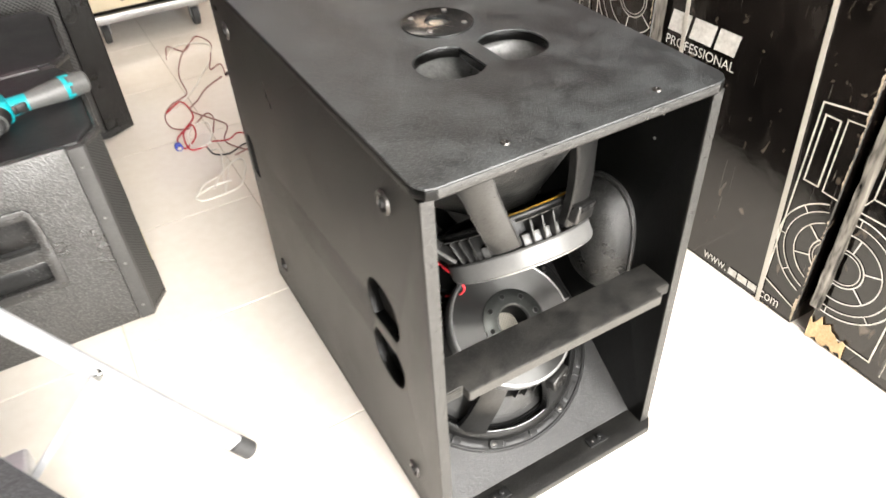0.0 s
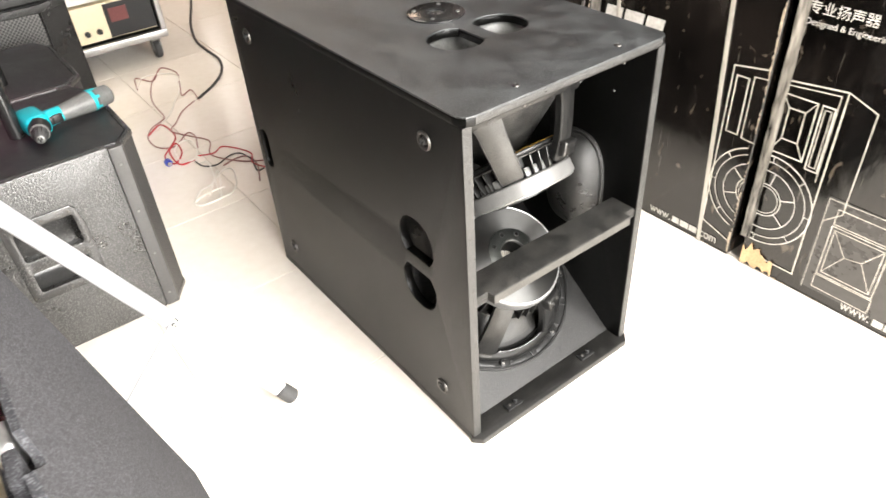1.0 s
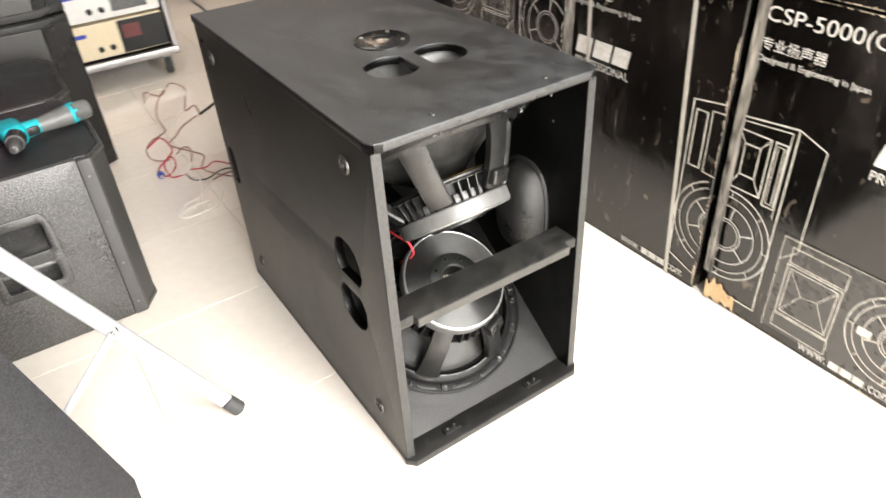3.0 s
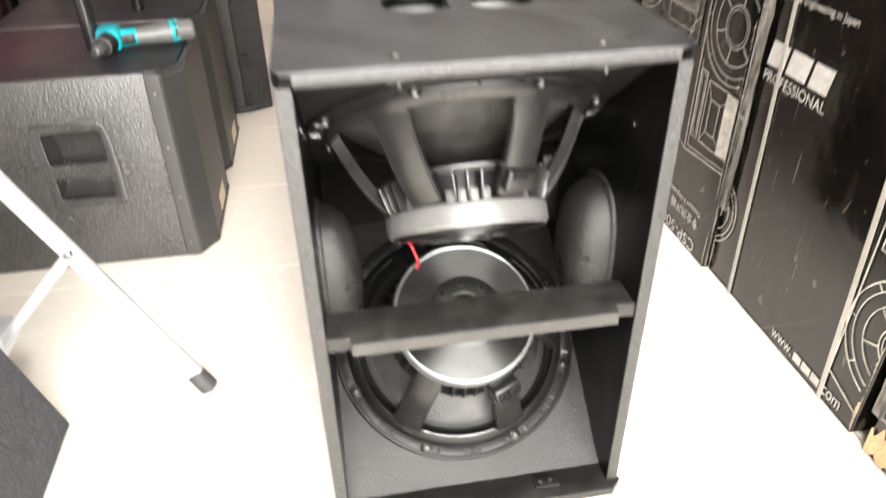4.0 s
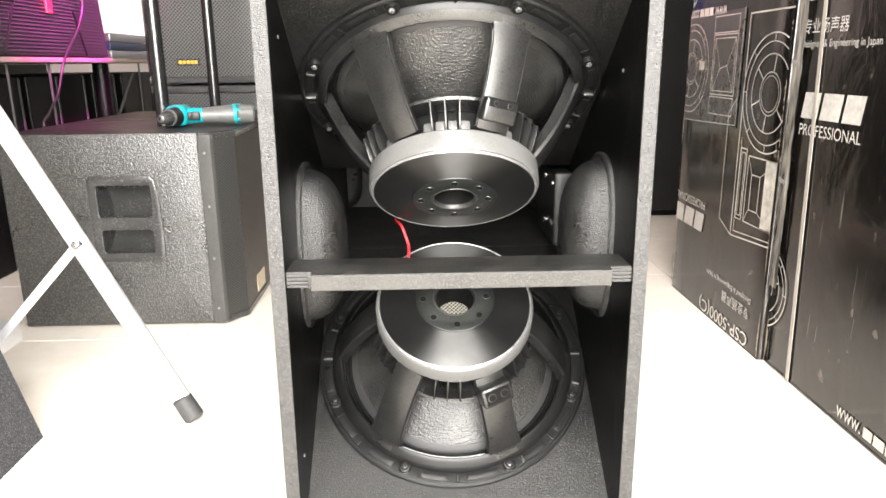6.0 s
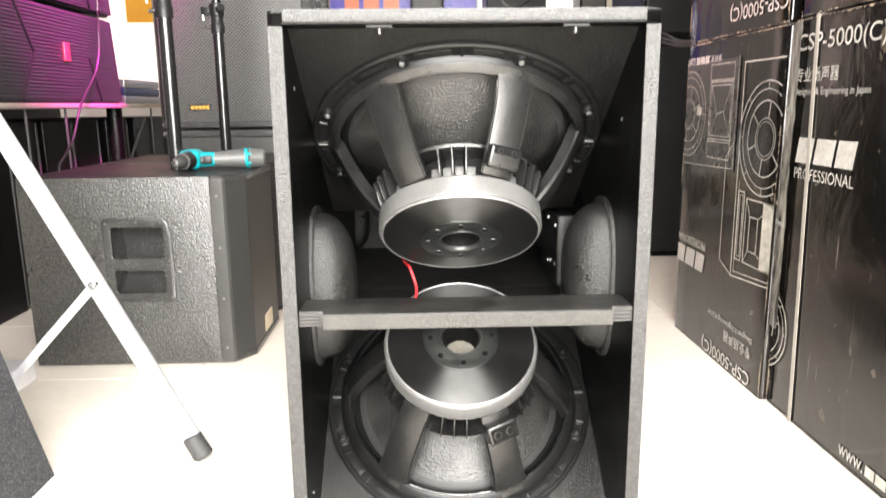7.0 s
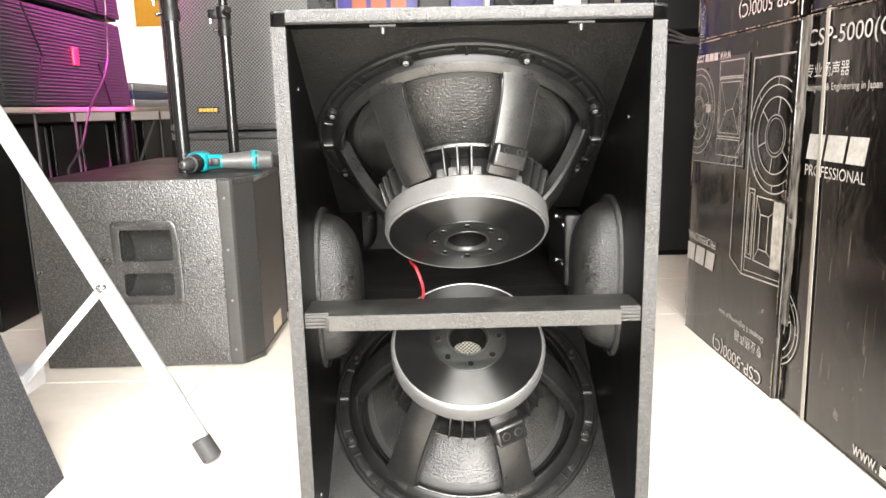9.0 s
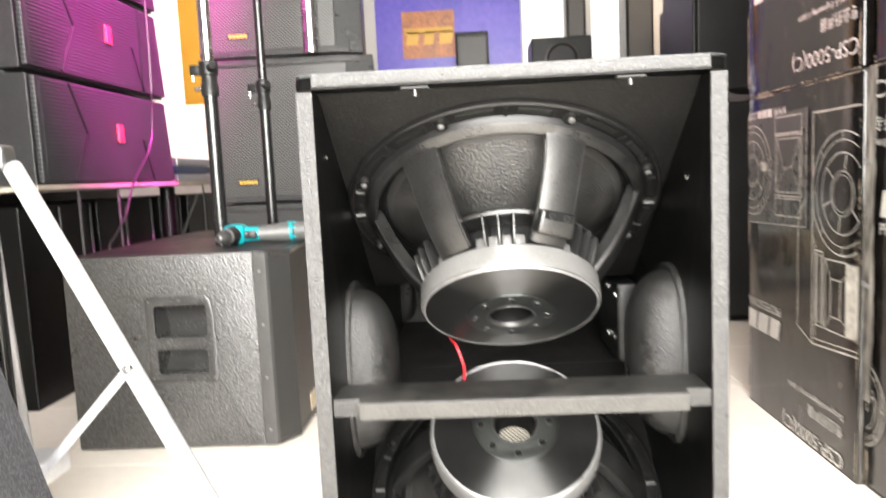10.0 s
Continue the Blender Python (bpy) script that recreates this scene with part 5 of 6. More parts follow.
part("trigger", cuboid(0.034, 0.05, -0.012, 0.006, 0.018, 0.042, 0.005), M_PLASTIC, drill)
part("grip_shell", rod((0.02, 0.013, 0.031), (0.085, 0.02, 0.031), 0.024, 18, 0.005, 0.022), M_TEAL, drill, "teal grip shell")
part("switch_plate", cuboid(0.045, 0.072, -0.012, -0.002, 0.018, 0.044, 0.004), M_PLASTIC, drill)
part("battery_sleeve", rod((0.07, 0.018, 0.031), (0.172, 0.028, 0.031), 0.0215, 24, 0.004, 0.0305), M_BATTERY, drill, "grey tapering battery sleeve")
part("battery_ring", rod((0.164, 0.0275, 0.032), (0.176, 0.0287, 0.032), 0.0312, 24, 0.002), M_TEAL, drill, "teal ring round the battery")
pack = part("battery_end", rod((0.176, 0.0287, 0.031), (0.228, 0.0335, 0.031), 0.0298, 24, 0.006, 0.027), M_BATTERY, drill, "dark grey battery end")
for k in range(6):
    a = radians(60 * k + 30)
    part("battery_latch", cuboid(0.0, 0.014, -0.0045, 0.0045, -0.0015, 0.0015, 0.001, 1), M_TEAL, pack, m=pose(0.174, 0.0287 + 0.0293 * math.cos(a), 0.0315 + 0.0293 * math.sin(a), math.degrees(a) - 90, 0, 5.5))

# ---- stand leg ----
stand = thing("tripod_stand", pose(0, 0, 0), "silver-grey painted metal tripod stand with a splayed leg and strut", "stand")
A, K, B = Vector((-0.262, 0.417, 0.0)), Vector((-0.467, 0.452, 0.387)), Vector((-0.7, 0.492, 0.803))


def flat_bar(a, b, w, t, mat, name):
    h = (Vector(b) - Vector(a)).length
    bm = cuboid(-w / 2, w / 2, -t / 2, t / 2, 0, h, min(w, t) * 0.46, 4)
    d = (Vector(b) - Vector(a)).normalized()
    side = d.cross(Vector((0, 1, 0))).normalized()
    out = side.cross(d)
    return part(name, bm, mat, stand, m=Matrix.Translation(a) @ Matrix((( *side, ), ( *(-out), ), ( *d, ))).transposed().to_4x4())


leg_dir = (B - A).normalized()
flat_bar(A + leg_dir * 0.03, B, 0.04, 0.026, M_TUBE, "leg")
part("foot_cap", rod(A + Vector((-0.001, 0, 0.003)) + leg_dir * 0.003, A + leg_dir * 0.062, 0.0215, 20, 0.004, 0.0205), M_RUBBER, stand, "grey-black rubber foot cap")
LOW = Vector((-0.667, 0.44, 0.176))
flat_bar(LOW, K + Vector((0, -0.016, 0)), 0.018, 0.006, M_TUBE, "strut")
part("pivot_bolt", rod(K + Vector((0, -0.028, 0)), K + Vector((0, -0.012, 0)), 0.0095, 14, 0.002), M_CHROME, stand)
part("pivot_nut", rod(K + Vector((0, -0.034, 0)), K + Vector((0, -0.027, 0)), 0.005, 6, 0.001), M_STEEL, stand)
part("upper_collar", cuboid(-0.745, -0.7, 0.47, 0.516, 0.79, 0.84, 0.008, 3), M_STEEL, stand, "grey cast collar")
part("lower_collar", cuboid(-0.785, -0.655, 0.425, 0.52, 0.15, 0.2, 0.008, 3), M_TUBE, stand)
part("column", rod((-0.762, 0.495, 0.06), (-0.762, 0.495, 0.92), 0.016, 18), M_BLACKTUBE, stand)
part("leg", rod((-0.762, 0.495, 0.8), (-0.98, 0.86, 0.02), 0.013, 14), M_TUBE, stand)
part("foot_cap", rod((-0.975, 0.852, 0.035), (-0.985, 0.869, 0.0), 0.017, 14, 0.003), M_RUBBER, stand)

# ---- carpet-covered cabinet beside the stand ----
case = thing("carpeted_cabinet", pose(0, 0, 0), "tall dark grey carpet-covered cabinet with sloping sides and a gloss top", "cabinet")


def sloped_x(z, y):
    return -0.557 - 0.187 * z


def sloped_board(outline, t0, t1, name, mat, label=""):
    """A board in (y, z) that follows the sloping side, from depth t0 to t1 behind it."""
    bm = prism(outline, t1 - t0)
    for v in bm.verts:
        y, z, d = v.co.x, v.co.y, v.co.z + t0
        v.co = Vector((sloped_x(z, y) - d, y, z))
    return part(name, bm, mat, case, label)


side_shape = [(0.363, 0.0), (0.253, 0.9), (-0.245, 0.9), (-0.256, 0.89), (-0.262, 0.875), (-0.275, 0.872), (-0.29, 0.885), (-0.31, 0.905), (-0.335, 0.9), (-0.355, 0.87), (-0.43, 0.865), (-0.47, 0.9), (-0.54, 0.9), (0.055, 0.0)]
sloped_board(side_shape, 0.0, 0.009, "side_board", M_CARPET, "carpet-covered side board with a notched rim")
sloped_board([(0.355, 0.004), (0.25, 0.845), (-0.5, 0.845), (0.062, 0.004)], 0.0095, 0.3, "body", M_CARPET)
sloped_board([(0.24, 0.8455), (0.24, 0.857), (-0.2, 0.857), (-0.2, 0.8455)], 0.011, 0.047, "top_panel", M_GLOSS, "gloss dark top panel with red reflected light in its colour")
sloped_board([(0.24, 0.8455), (0.24, 0.862), (-0.33, 0.862), (-0.33, 0.8455)], 0.048, 0.06, "cream_strip", M_AMPCREAM, "cream strip beside the gloss panel")
# Added panel: stands for the overbright surface seen beyond the cabinet's rim.
sloped_board([(0.235, 0.8455), (0.235, 0.885), (-0.52, 0.885), (-0.52, 0.8455)], 0.061, 0.3, "white_panel", M_WHITEPRINT, "white panel standing for the overbright white beyond the rim")
part("latch", joined(cuboid(-0.762, -0.738, -0.124, -0.112, 0.858, 0.868, 0.003), rod((-0.742, -0.118, 0.866), (-0.728, -0.112, 0.869), 0.006, 10, 0.002)), M_CHROME, case, "small chrome latch")
part("end_bracket", cuboid(-0.759, -0.7345, -0.244, -0.2005, 0.845, 0.886, 0.009, 3), M_ALU, case, "silver end bracket")
part("end_tab", cuboid(-0.75, -0.7345, -0.31, -0.262, 0.8, 0.9, 0.005), M_CARPET, case)
part("cylinder_knob", rod((-0.79, -0.375, 0.87), (-0.715, -0.4, 0.885), 0.03, 20, 0.004), M_STEEL, case)
part("cylinder_ring", rod((-0.715, -0.4, 0.885), (-0.708, -0.4025, 0.8864), 0.032, 20, 0.002), M_FACE, case)

# ---- wires on the floor ----


def wire(points, r, mat, label, name="wire", steps=6):
    t = thing(name, pose(0, 0, 0), label, "wire", "wires on the floor")
    part("core", cable([(x, y, r + 0.8 * z) for x, y, z in points], r, 7, steps), mat, t)
    return t


wire([(0.27, 2.36, 0), (0.38, 2.45, 0), (0.48, 2.57, 0), (0.545, 2.74, 0), (0.55, 2.92, 0), (0.565, 3.11, 0), (0.65, 3.4, 0), (0.83, 3.85, 0), (0.86, 4.1, 0), (0.865, 4.35, 0), (0.92, 4.8, 0), (1.15, 5.4, 0)], 0.0068, M_BLACKWIRE, "thick black power cable snaking across the cream tiles", "power_cable")
wire([(0.087, 2.688, 0), (0.123, 2.821, 0.006), (0.181, 2.735, 0), (0.27, 2.873, 0), (0.312, 2.751, 0), (0.266, 2.586, 0.003), (0.229, 2.461, 0), (0.282, 2.479, 0.006), (0.27, 2.352, 0)], 0.003, M_PINKWIRE, "dull red-brown wire loop on the floor")
wire([(0.27, 2.873, 0), (0.16, 2.69, 0.006), (0.094, 2.49, 0), (0.08, 2.301, 0), (0.046, 2.257, 0), (-0.009, 2.213, 0.003), (-0.052, 2.134, 0), (-0.05, 2.016, 0.006), (0.013, 1.984, 0), (0.095, 2.064, 0), (0.113, 2.012, 0), (0.078, 1.896, 0.003)], 0.0029, M_PINKWIRE, "long faded red-brown wire winding over the tiles")
wire([(-0.043, 2.16, 0), (0.035, 2.215, 0.006), (0.047, 2.074, 0), (-0.013, 1.982, 0), (-0.056, 1.919, 0), (-0.045, 1.834, 0.003), (0.012, 1.906, 0), (0.022, 1.995, 0.006), (-0.024, 1.953, 0), (-0.031, 1.82, 0), (0.031, 1.812, 0)], 0.0033, M_REDWIRE, "thin red wire tangled on the floor")
wire([(-0.022, 1.843, 0), (-0.006, 1.936, 0.006), (0.039, 1.999, 0), (0.08, 1.988, 0), (0.074, 1.899, 0), (0.037, 1.819, 0.003), (-0.004, 1.814, 0), (0.051, 1.818, 0.006)], 0.0038, M_WHITEWIRE, "white wire loop lying among red wires")
wire([(0.026, 1.798, 0), (0.037, 1.727, 0.006), (0.087, 1.711, 0), (0.151, 1.744, 0), (0.196, 1.733, 0), (0.207, 1.648, 0.003), (0.188, 1.557, 0), (0.214, 1.545, 0.006)], 0.003, M_BLACKWIRE, "thin dark wire running under the cabinet")
wire([(-0.098, 1.493, 0), (-0.051, 1.554, 0.006), (0.007, 1.582, 0), (0.085, 1.653, 0), (0.115, 1.637, 0), (0.101, 1.569, 0.003), (0.056, 1.482, 0), (-0.002, 1.456, 0.006), (-0.077, 1.463, 0), (-0.095, 1.5, 0), (-0.026, 1.531, 0), (0.037, 1.527, 0.003)], 0.0038, M_WHITEWIRE, "white wire coil by the cabinet's foot")
wire([(0.033, 1.774, 0), (0.06, 1.735, 0.006), (0.015, 1.547, 0), (0.002, 1.479, 0), (0.068, 1.669, 0), (-0.031, 1.509, 0.003)], 0.0034, M_WHITEWIRE, "white wire zigzag on the tiles")
wire([(0.1, 1.686, 0), (0.167, 1.697, 0.006), (0.21, 1.682, 0), (0.208, 1.598, 0), (0.161, 1.478, 0)], 0.003, M_PINKWIRE, "grey-brown wire trailing behind the cabinet")
wire([(0.09, 2.7, 0), (0.15, 2.8, 0.005), (0.23, 2.8, 0.002), (0.3, 2.72, 0.004), (0.25, 2.55, 0), (0.18, 2.42, 0.006), (0.12, 2.32, 0), (0.06, 2.24, 0.004), (0.0, 2.18, 0)], 0.0034, M_WHITEWIRE, "thin pale wire winding through the tangle")
wire([(0.25, 2.36, 0), (0.16, 2.28, 0.005), (0.1, 2.2, 0), (0.05, 2.12, 0.006), (0.1, 2.02, 0), (0.14, 1.92, 0.004), (0.1, 1.82, 0), (0.12, 1.74, 0.004), (0.18, 1.66, 0), (0.25, 1.6, 0.003)], 0.0029, M_PINKWIRE, "brown wire crossing the tangle on the tiles")
wire([(0.05, 1.83, 0.004), (0.11, 1.8, 0.008), (0.16, 1.84, 0), (0.2, 1.78, 0.004), (0.23, 1.7, 0), (0.2, 1.62, 0.004), (0.23, 1.54, 0)], 0.0028, M_REDWIRE, "short red wire end curling over dark wires")
plug = thing("blue_connector", pose(-0.066, 1.846, 0.0), "small blue wire connector on the floor", "connector")
part("shell", rod((0, -0.012, 0.014), (0, 0.014, 0.014), 0.0145, 16, 0.003), M_BLUE, plug)
part("collar", rod((0, -0.016, 0.014), (0, -0.011, 0.014), 0.009, 12, 0.001), M_CHROME, plug)

# ---- amplifier rack on castors ----
rack = thing("amplifier_rack", pose(-0.162, 3.03, 0.025), "open silver-edged flight rack with two pale amplifiers, on castors", "rack case")
RW, RH = 0.56, 0.52
part("base_board", cuboid(0, RW, 0, 0.5, 0.085, 0.115, 0.004), M_PAINT, rack)
part("lower_edge", cuboid(-0.004, RW + 0.004, -0.02, 0.012, 0.08, 0.12, 0.006), M_ALU, rack, "aluminium edge rail")
for x in (0.0, RW - 0.02):
    part("side_board", cuboid(x, x + 0.02, 0.0, 0.5, 0.115, RH, 0.003), M_PAINT, rack)
    part("corner_rail", cuboid(x - 0.004, x + 0.024, -0.014, 0.006, 0.12, RH + 0.005, 0.004), M_ALU, rack, "aluminium corner rail")
part("top_board", cuboid(0, RW, 0, 0.5, RH, RH + 0.02, 0.004), M_ALU, rack)
for z, mat, mat2 in ((0.13, M_AMPCREAM, M_PLASTIC), (0.325, M_AMPFACE, M_GRAIN)):
    amp = part("amplifier", cuboid(0.03, RW - 0.03, 0.02, 0.42, z, z + 0.18, 0.004), mat, rack, "amplifier with a pale face plate")
    part("display", cuboid(0.29, 0.47 if z > 0.2 else 0.528, 0.014, 0.02, z + (0.03 if z > 0.2 else 0.006), z + (0.155 if z > 0.2 else 0.174), 0.002), mat2, amp)
    if z < 0.2:
        part("red_display", cuboid(0.31, 0.4, 0.0115, 0.0138, z + 0.08, z + 0.15, 0.0008), M_DARKRED, amp, "dark red display window")
    for kx in (0.18, 0.24):
        part("knob", rod((kx, 0.02, z + 0.05), (kx, 0.0, z + 0.05), 0.014, 14, 0.002), M_PLASTIC, amp)
    part("badge", cuboid(0.06, 0.13, 0.016, 0.02, z + 0.12, z + 0.14), M_BLUE, amp)
for x, y in ((0.06, 0.03), (RW - 0.07, 0.01), (0.06, 0.44), (RW - 0.07, 0.44)):
    castor = part("castor", cuboid(x - 0.025, x + 0.025, y - 0.025, y + 0.025, 0.07, 0.0845, 0.003), M_STEEL, rack)
    part("wheel", rod((x - 0.016, y, 0.0215), (x + 0.016, y, 0.0215), 0.0465, 24, 0.005), M_RUBBER, castor)
    part("fork", joined(cuboid(x - 0.023, x - 0.018, y - 0.018, y + 0.018, 0.015, 0.072), cuboid(x + 0.018, x + 0.023, y - 0.018, y + 0.018, 0.015, 0.072)), M_STEEL, castor)

# ---- stage table along the west side, facing east ----
table = thing("stage_table", pose(0, 0, 0), "long black-fronted display table with a pale top edge", "table")
part("top", cuboid(-2.1, -1.2, 1.36, 3.6, 0.748, 0.766, 0.003), M_WOOD, table, "pale laminate table top")
part("edge_strip", cuboid(-1.1995, -1.194, 1.36, 3.6, 0.75, 0.768, 0.001), M_WOOD, table, "pale wood table edge")
part("back_board", cuboid(-2.1, -2.06, 1.38, 3.58, 0.0, 0.747), M_PAINT, table)
for y in (1.625, 1.915, 2.82, 3.3):
    part("leg", cuboid(-1.216, -1.208, y - 0.004, y + 0.004, 0.0, 0.747, 0.001), M_RUBBER, table)
part("pillar", rod((-1.25, 2.46, 0.0), (-1.25, 2.46, 0.747), 0.035, 20), M_PAINT, table)
part("cross_tie", rod((-1.235, 2.5, 0.45), (-1.235, 2.8, 0.7), 0.007, 10), M_RUBBER, table)
low = thing("low_speaker", pose(-1.78, 1.375, 0), "plain black low speaker cabinet stored under the display table", "loudspeaker", "stored speakers")
part("body", cuboid(0, 0.5, 0, 0.235, 0, 0.7, 0.006), M_PAINT, low)
part("edge_trim", cuboid(0.499, 0.506, 0.224, 0.234, 0.01, 0.69, 0.002), M_RUBBER, low)
for y in (1.65, 1.94, 2.19, 2.52, 2.86, 3.12):
    copy_thing(low, pose(-1.82, y, 0))


def line_array(m, label):
    """A wide wedge-shaped stage speaker; the face looks to -y, its length along x."""
    s = thing("stage_speaker", m, label, "loudspeaker", "stage speakers")
    w, h = 1.06, 0.372
    body = prism([(0, 0), (w, 0.0), (w - 0.055, h), (0.0, h)], 0.42, (), 0.004)
    body.transform(Matrix(((1, 0, 0, 0), (0, 0, 1, 0.022), (0, 1, 0, 0), (0, 0, 0, 1))))
    part("body", body, M_LIDB, s)
    face = prism([(0.008, 0.008), (w - 0.012, 0.008), (w - 0.064, h - 0.008), (0.008, h - 0.008)], 0.02, (), 0.004)
    face.transform(Matrix(((1, 0, 0, 0), (0, 0, 1, 0), (0, 1, 0, 0), (0, 0, 0, 1))))
    g = part("grille", face, M_GRILLE_FINE, s, "perforated black steel grille")
    for k in range(26):
        z = 0.02 + 0.0132 * k
        part("slat", cuboid(0.03, w - 0.05 - 0.052 * z / h, -0.0035, 0.0005, z, z + 0.006, 0.0008, 1), M_SLAT, g)
    for a, b in ((0.2, 0.3), (0.3, 0.2), (0.82, 0.74)):
        part("fold", cable([(a, -0.004, 0.012 if a != 0.3 else h / 2), (b, -0.004, h / 2 if a != 0.3 else h - 0.012)], 0.005, 6, 2), M_PLASTIC, g)
    part("badge", cuboid(0.52, 0.562, -0.012, -0.0035, 0.165, 0.235, 0.002), M_REDBADGE, g, "red badge plate")
    return s


line_array(Matrix.Translation((-1.2, 1.4, 0.767)) @ Matrix.Rotation(radians(90), 4, "Z"), "wide black perforated stage speaker with a red badge")
line_array(Matrix.Translation((-1.2, 1.37, 1.153)) @ Matrix.Rotation(radians(90), 4, "Z"), "wide black perforated stage speaker stacked on another")
line_array(Matrix.Translation((-1.2, 1.34, 1.54)) @ Matrix.Rotation(radians(90), 4, "Z"), "wide black perforated stage speaker, top of a stack")
for y, z in ((1.45, 1.139), (2.3, 1.139), (1.45, 1.525), (2.3, 1.525)):
    sp = thing("spacer_pad", pose(-1.4, y, z), "thin black pad between stacked stage speakers", "pad", "spacer pads")
    part("pad", cuboid(-0.1, 0.1, -0.04, 0.04, 0.0005, 0.0135, 0.003), M_RUBBER, sp)
hang = thing("hanging_cable", pose(0, 0, 0), "thin dark grey cable hanging before the stage speakers", "cable")
part("core", cable([(-1.14, 2.14, 1.95), (-1.13, 2.13, 1.4), (-1.14, 2.128, 1.055), (-1.14, 2.071, 0.906), (-1.14, 1.899, 0.759), (-1.14, 1.816, 0.64), (-1.14, 1.725, 0.568), (-1.13, 1.653, 0.527), (-1.08, 1.58, 0.4), (-1.04, 1.54, 0.2), (-1.03, 1.5, 0.006)], 0.0048, 8), M_GREYCABLE, hang)
mixer = thing("flat_device", pose(-1.62, 2.53, 0.767), "low striped silver and dark device on the display table", "audio device")
for k, mat in enumerate((M_ALU, M_NAVY, M_ALU)):
    part("layer", cuboid(0, 0.4, 0, 0.46, 0.04 * k, 0.04 * k + 0.038, 0.003), mat, mixer)

# ---- far end of the shop ----


def poster(x0, x1, z0, z1, mat, label, y=5.69):
    p = thing("poster", pose(x0, y, z0), label, "poster", "posters on the far wall")
    part("sheet", cuboid(0, x1 - x0, 0, 0.006, 0, z1 - z0), mat, p)
    return p


p1 = poster(-0.6, 0.72, 1.05, 2.45, M_PURPLE, "large violet-blue printed poster with orange blocks on the far wall")
part("print", bars([(0.13, 0.26), (0.3, 0.44), (0.48, 0.62)], 0.5, 0.17), M_ORANGE, p1, m=pose(0, -0.002, 0))
part("print", bars([(0.24, 0.72)], 0.76, 0.42), M_BROWN, p1, m=pose(0, -0.002, 0))
part("print", joined(bars([(0.26, 0.7)], 0.98, 0.05), bars([(0.27, 0.38), (0.43, 0.52), (0.57, 0.69)], 0.88, 0.12, 0.02)), M_AMBER, p1, m=pose(0, -0.004, 0))
poster(0.74, 1.3, 0.9, 2.5, M_PANEL, "tall white panel on the far wall, brightened by added glow")
poster(1.36, 1.9, 0.8, 2.5, M_PANEL, "tall white panel on the far wall, brightened by added glow")
# Backdrop is no lamp; its glow stands for light on a white surface.
poster(-3.9, -1.55, 0.85, 2.7, M_BACKDROP, "wide white backdrop on the far wall, brightness added as glow")
poster(-2.42, -2.0, 1.5, 2.5, M_YELLOW, "orange-yellow printed poster on the white backdrop", 5.67)


# Added glowing square, hidden from view; gives the floor its bright reflection.
lit = thing("lit_display", pose(0.08, 5.66, 1.2), "small glowing square, unseen, added to reflect in the floor", "display")
part("screen", cuboid(0, 0.36, 0, 0.02, 0, 0.34, 0.004), M_GLINT, lit)
part("bezel", prism(rounded(-0.02, 0.38, -0.02, 0.36, 0.01), 0.012, [rounded(0.002, 0.358, 0.002, 0.338, 0.006)]), M_PLASTIC, lit, m=Matrix(((1, 0, 0, 0), (0, 0, -1, 0.008), (0, 1, 0, 0), (0, 0, 0, 1))))


def tower(x, y, w, d, h, mat, label, horn=False):
    t = thing("tower_speaker", pose(x, y, 0), label, "loudspeaker", "tower speakers")
    part("body", cuboid(0, w, 0, d, 0, h, 0.01), mat, t)
    part("grille", cuboid(0.02, w - 0.02, -0.012, -0.0005, 0.04, h - 0.35 if horn else h - 0.04, 0.005), M_GRILLE_Y, t)
    if horn:
        part("horn", lathe([(0.14, 0.0), (0.14, 0.012), (0.125, 0.014), (0.1, -0.01), (0.05, -0.06), (0, -0.07)], 36), M_PLASTIC, t, m=Matrix(((1, 0, 0, w / 2), (0, 0, -1, -0.001), (0, 1, 0, h - 0.18), (0, 0, 0, 1))))
    return t


tower(0.13, 5.2, 0.28, 0.3, 1.93, M_PAINT, "slim black tower speaker before the violet poster")
tower(0.76, 5.1, 0.5, 0.45, 1.83, M_PAINT, "wide black speaker with a round horn by the white poster", True)
tower(1.56, 5.2, 0.23, 0.3, 2.3, M_PAINT, "tall slim black tower speaker by the far wall")
tower(1.09, 5.38, 0.17, 0.2, 2.45, M_PAINT, "tall narrow black column speaker by the far wall")
tower(1.86, 5.0, 0.24, 0.3, 2.0, M_NAVY, "slim dark navy tower speaker by the far wall")
tower(1.32, 4.25, 0.42, 0.4, 0.95, M_GRAIN, "black speaker cabinet standing on the far floor")
tower(1.78, 4.1, 0.42, 0.4, 1.05, M_NAVY, "dark navy speaker cabinet standing on the far floor")
tower(2.24, 4.2, 0.5, 0.4, 1.2, M_GRAIN, "black speaker cabinet standing on the far floor")
yel = thing("yellow_column", pose(1.8, 5.45, 0), "narrow yellow-cream column at the far wall", "column")
part("shaft", cuboid(0, 0.055, 0, 0.12, 0, 2.6, 0.01), M_AMPCREAM, yel)
for z0, z1 in ((0.0, 1.03), (1.035, 1.62)):
    st = thing("black_speaker", pose(1.24, 2.38, z0), "plain black speaker cabinet standing beyond the cartons", "loudspeaker", "stacked black speakers")
    part("body", cuboid(0, 0.5, 0, 0.5, 0, z1 - z0, 0.008), M_PAINT, st)
    part("grille", cuboid(0.02, 0.48, -0.012, -0.0005, 0.03, z1 - z0 - 0.03, 0.004), M_PLASTIC, st)
bunch = thing("cable_bunch", pose(0, 0, 0), "black cables lying between the stacked cabinet and cartons", "cable")
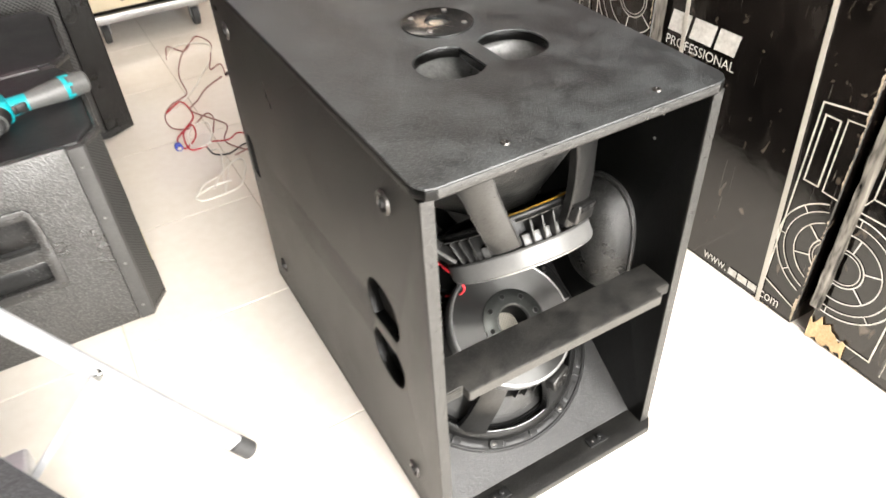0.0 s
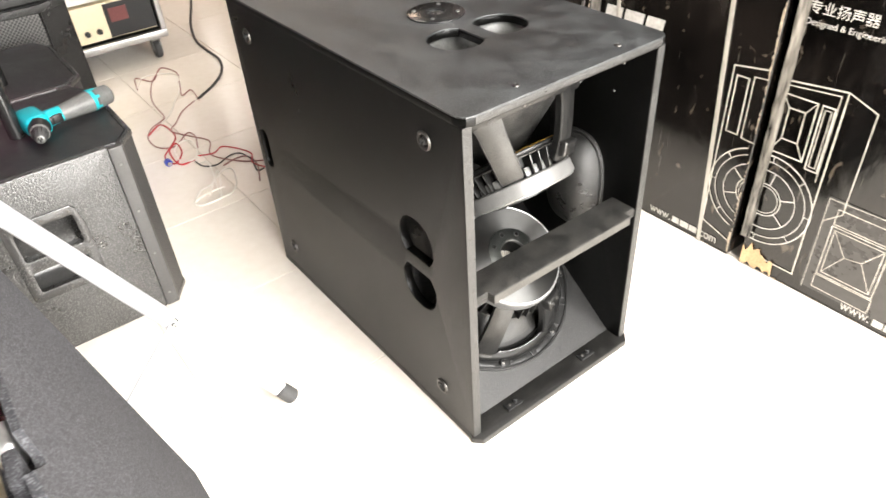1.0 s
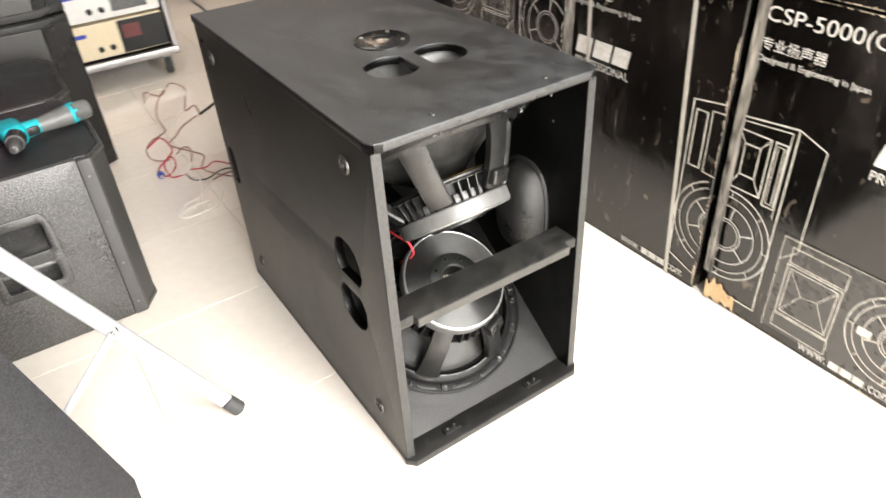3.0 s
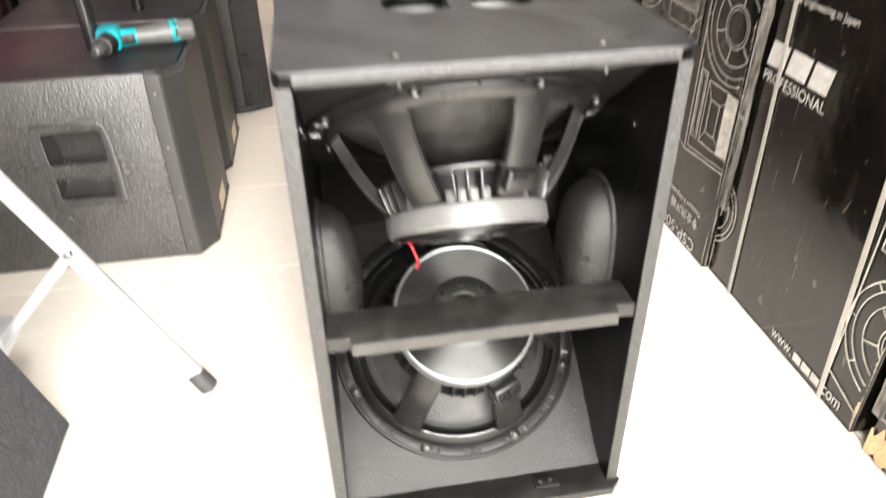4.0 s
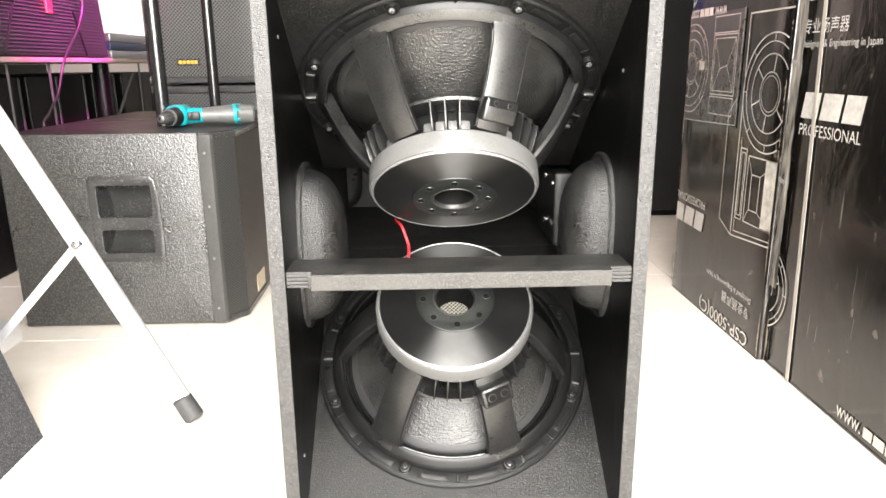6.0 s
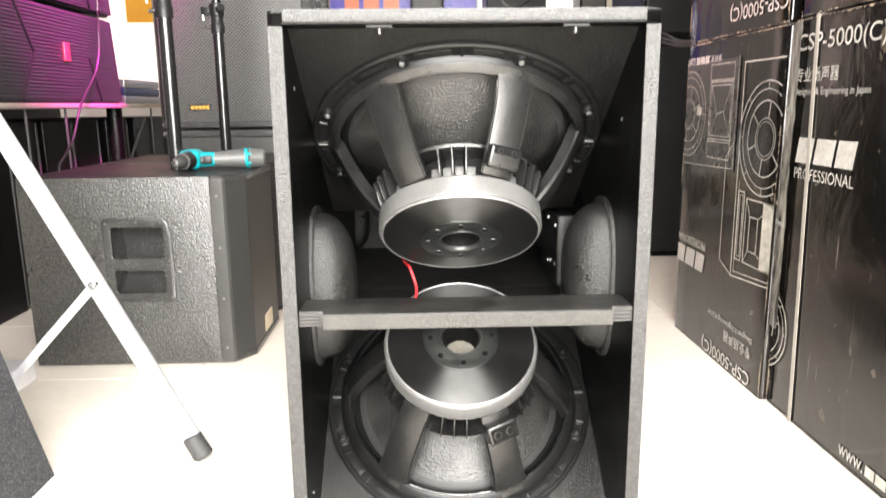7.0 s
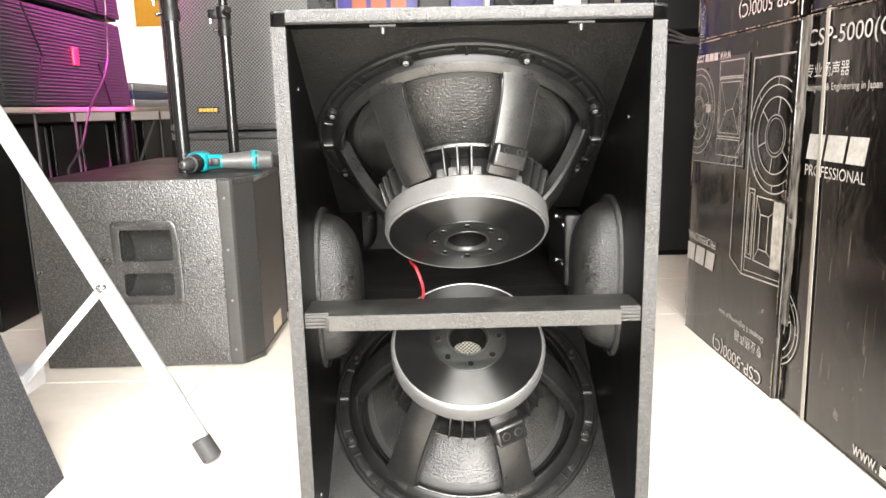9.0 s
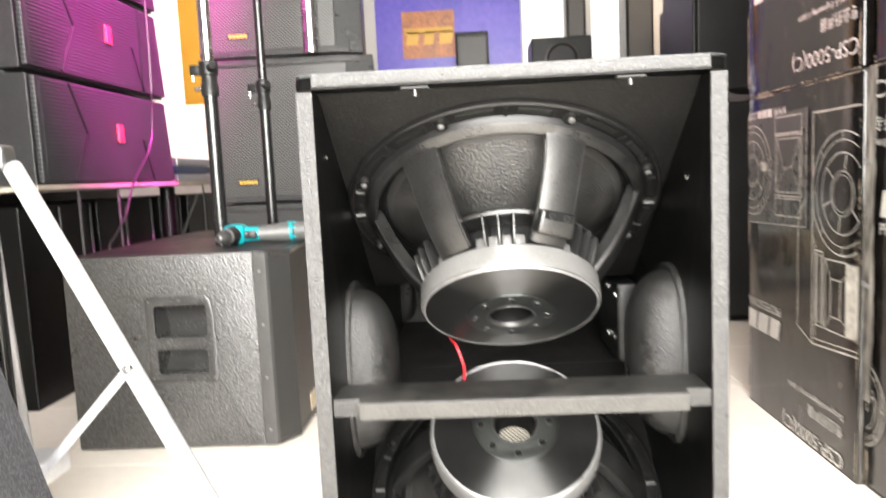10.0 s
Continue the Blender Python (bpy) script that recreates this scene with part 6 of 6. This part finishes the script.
for k in range(3):
    part("core", cable([(1.24, 2.36 - 0.03 * k, 1.0 + 0.012 * k), (1.2, 2.0, 0.99 + 0.02 * k), (1.15, 1.6, 0.945 + 0.008 * k), (1.14, 1.34, 0.94), (1.12, 1.31, 0.935)], 0.005, 6), M_BLACKWIRE, bunch)

# ---- stage lights that tint the stacks ----


def stage_light(eye, target, watts, colour, cone, label):
    m = look(eye, target)
    par = thing("stage_light", m, label, "stage light", "coloured stage lights")
    part("can", lathe([(0, 0.16), (0.08, 0.16), (0.1, 0.12), (0.105, -0.06), (0.098, -0.06), (0.095, 0.1), (0, 0.12)], 32), M_PAINT, par)
    part("bracket", joined(cuboid(-0.125, -0.115, -0.02, 0.02, -0.02, 0.22, 0.002), cuboid(0.115, 0.125, -0.02, 0.02, -0.02, 0.22, 0.002), cuboid(-0.125, 0.125, -0.02, 0.02, 0.212, 0.22)), M_PAINT, par)
    hanger = rod((eye[0], eye[1], eye[2] + 0.06), (eye[0], eye[1], 3.0), 0.02, 12)
    hanger.transform(m.inverted())
    part("hanger", hanger, M_PAINT, par)
    spot = bpy.data.lights.new("stage_light_beam", "SPOT")
    spot.energy, spot.color, spot.spot_size, spot.spot_blend, spot.shadow_soft_size = watts, colour, radians(cone), 0.8, 0.08
    beam = new("stage_light_beam", spot)
    beam.matrix_world = m @ Matrix.Translation((0, 0, -0.07))


stage_light((-0.1, 1.2, 2.75), (-1.22, 1.95, 1.6), 3600, (1.0, 0.05, 0.6), 46, "black stage light throwing magenta light on the stacks")
# Added fill lamp: lifts the upper cartons in place of their glare.
stage_light((-1.75, 1.7, 2.75), (1.08, 1.2, 1.55), 700, (1.0, 0.55, 0.58), 29, "black stage can, unseen, added as warm pink fill on the cartons")
stage_light((-1.75, 1.15, 2.75), (-0.75, 1.4, 0.56), 300, (1.0, 0.14, 0.4), 18, "black stage light throwing pink light on the subwoofers")

# ---- floor tiles ----
PITCH, GAP = 0.511, 0.003
bm = cuboid(0, PITCH - GAP, 0, PITCH - GAP, -0.01, 0.0, 0.0012, 1)
tile_mesh = part("tile", bm, M_TILE, floor)
first = True
for i in range(-8, 6):
    for j in range(-9, 11):
        m = pose(-0.4385 + PITCH * i, 0.3865 + PITCH * j, 0)
        if first:
            tile_mesh.matrix_basis, first = m, False
        else:
            twin(tile_mesh, m)
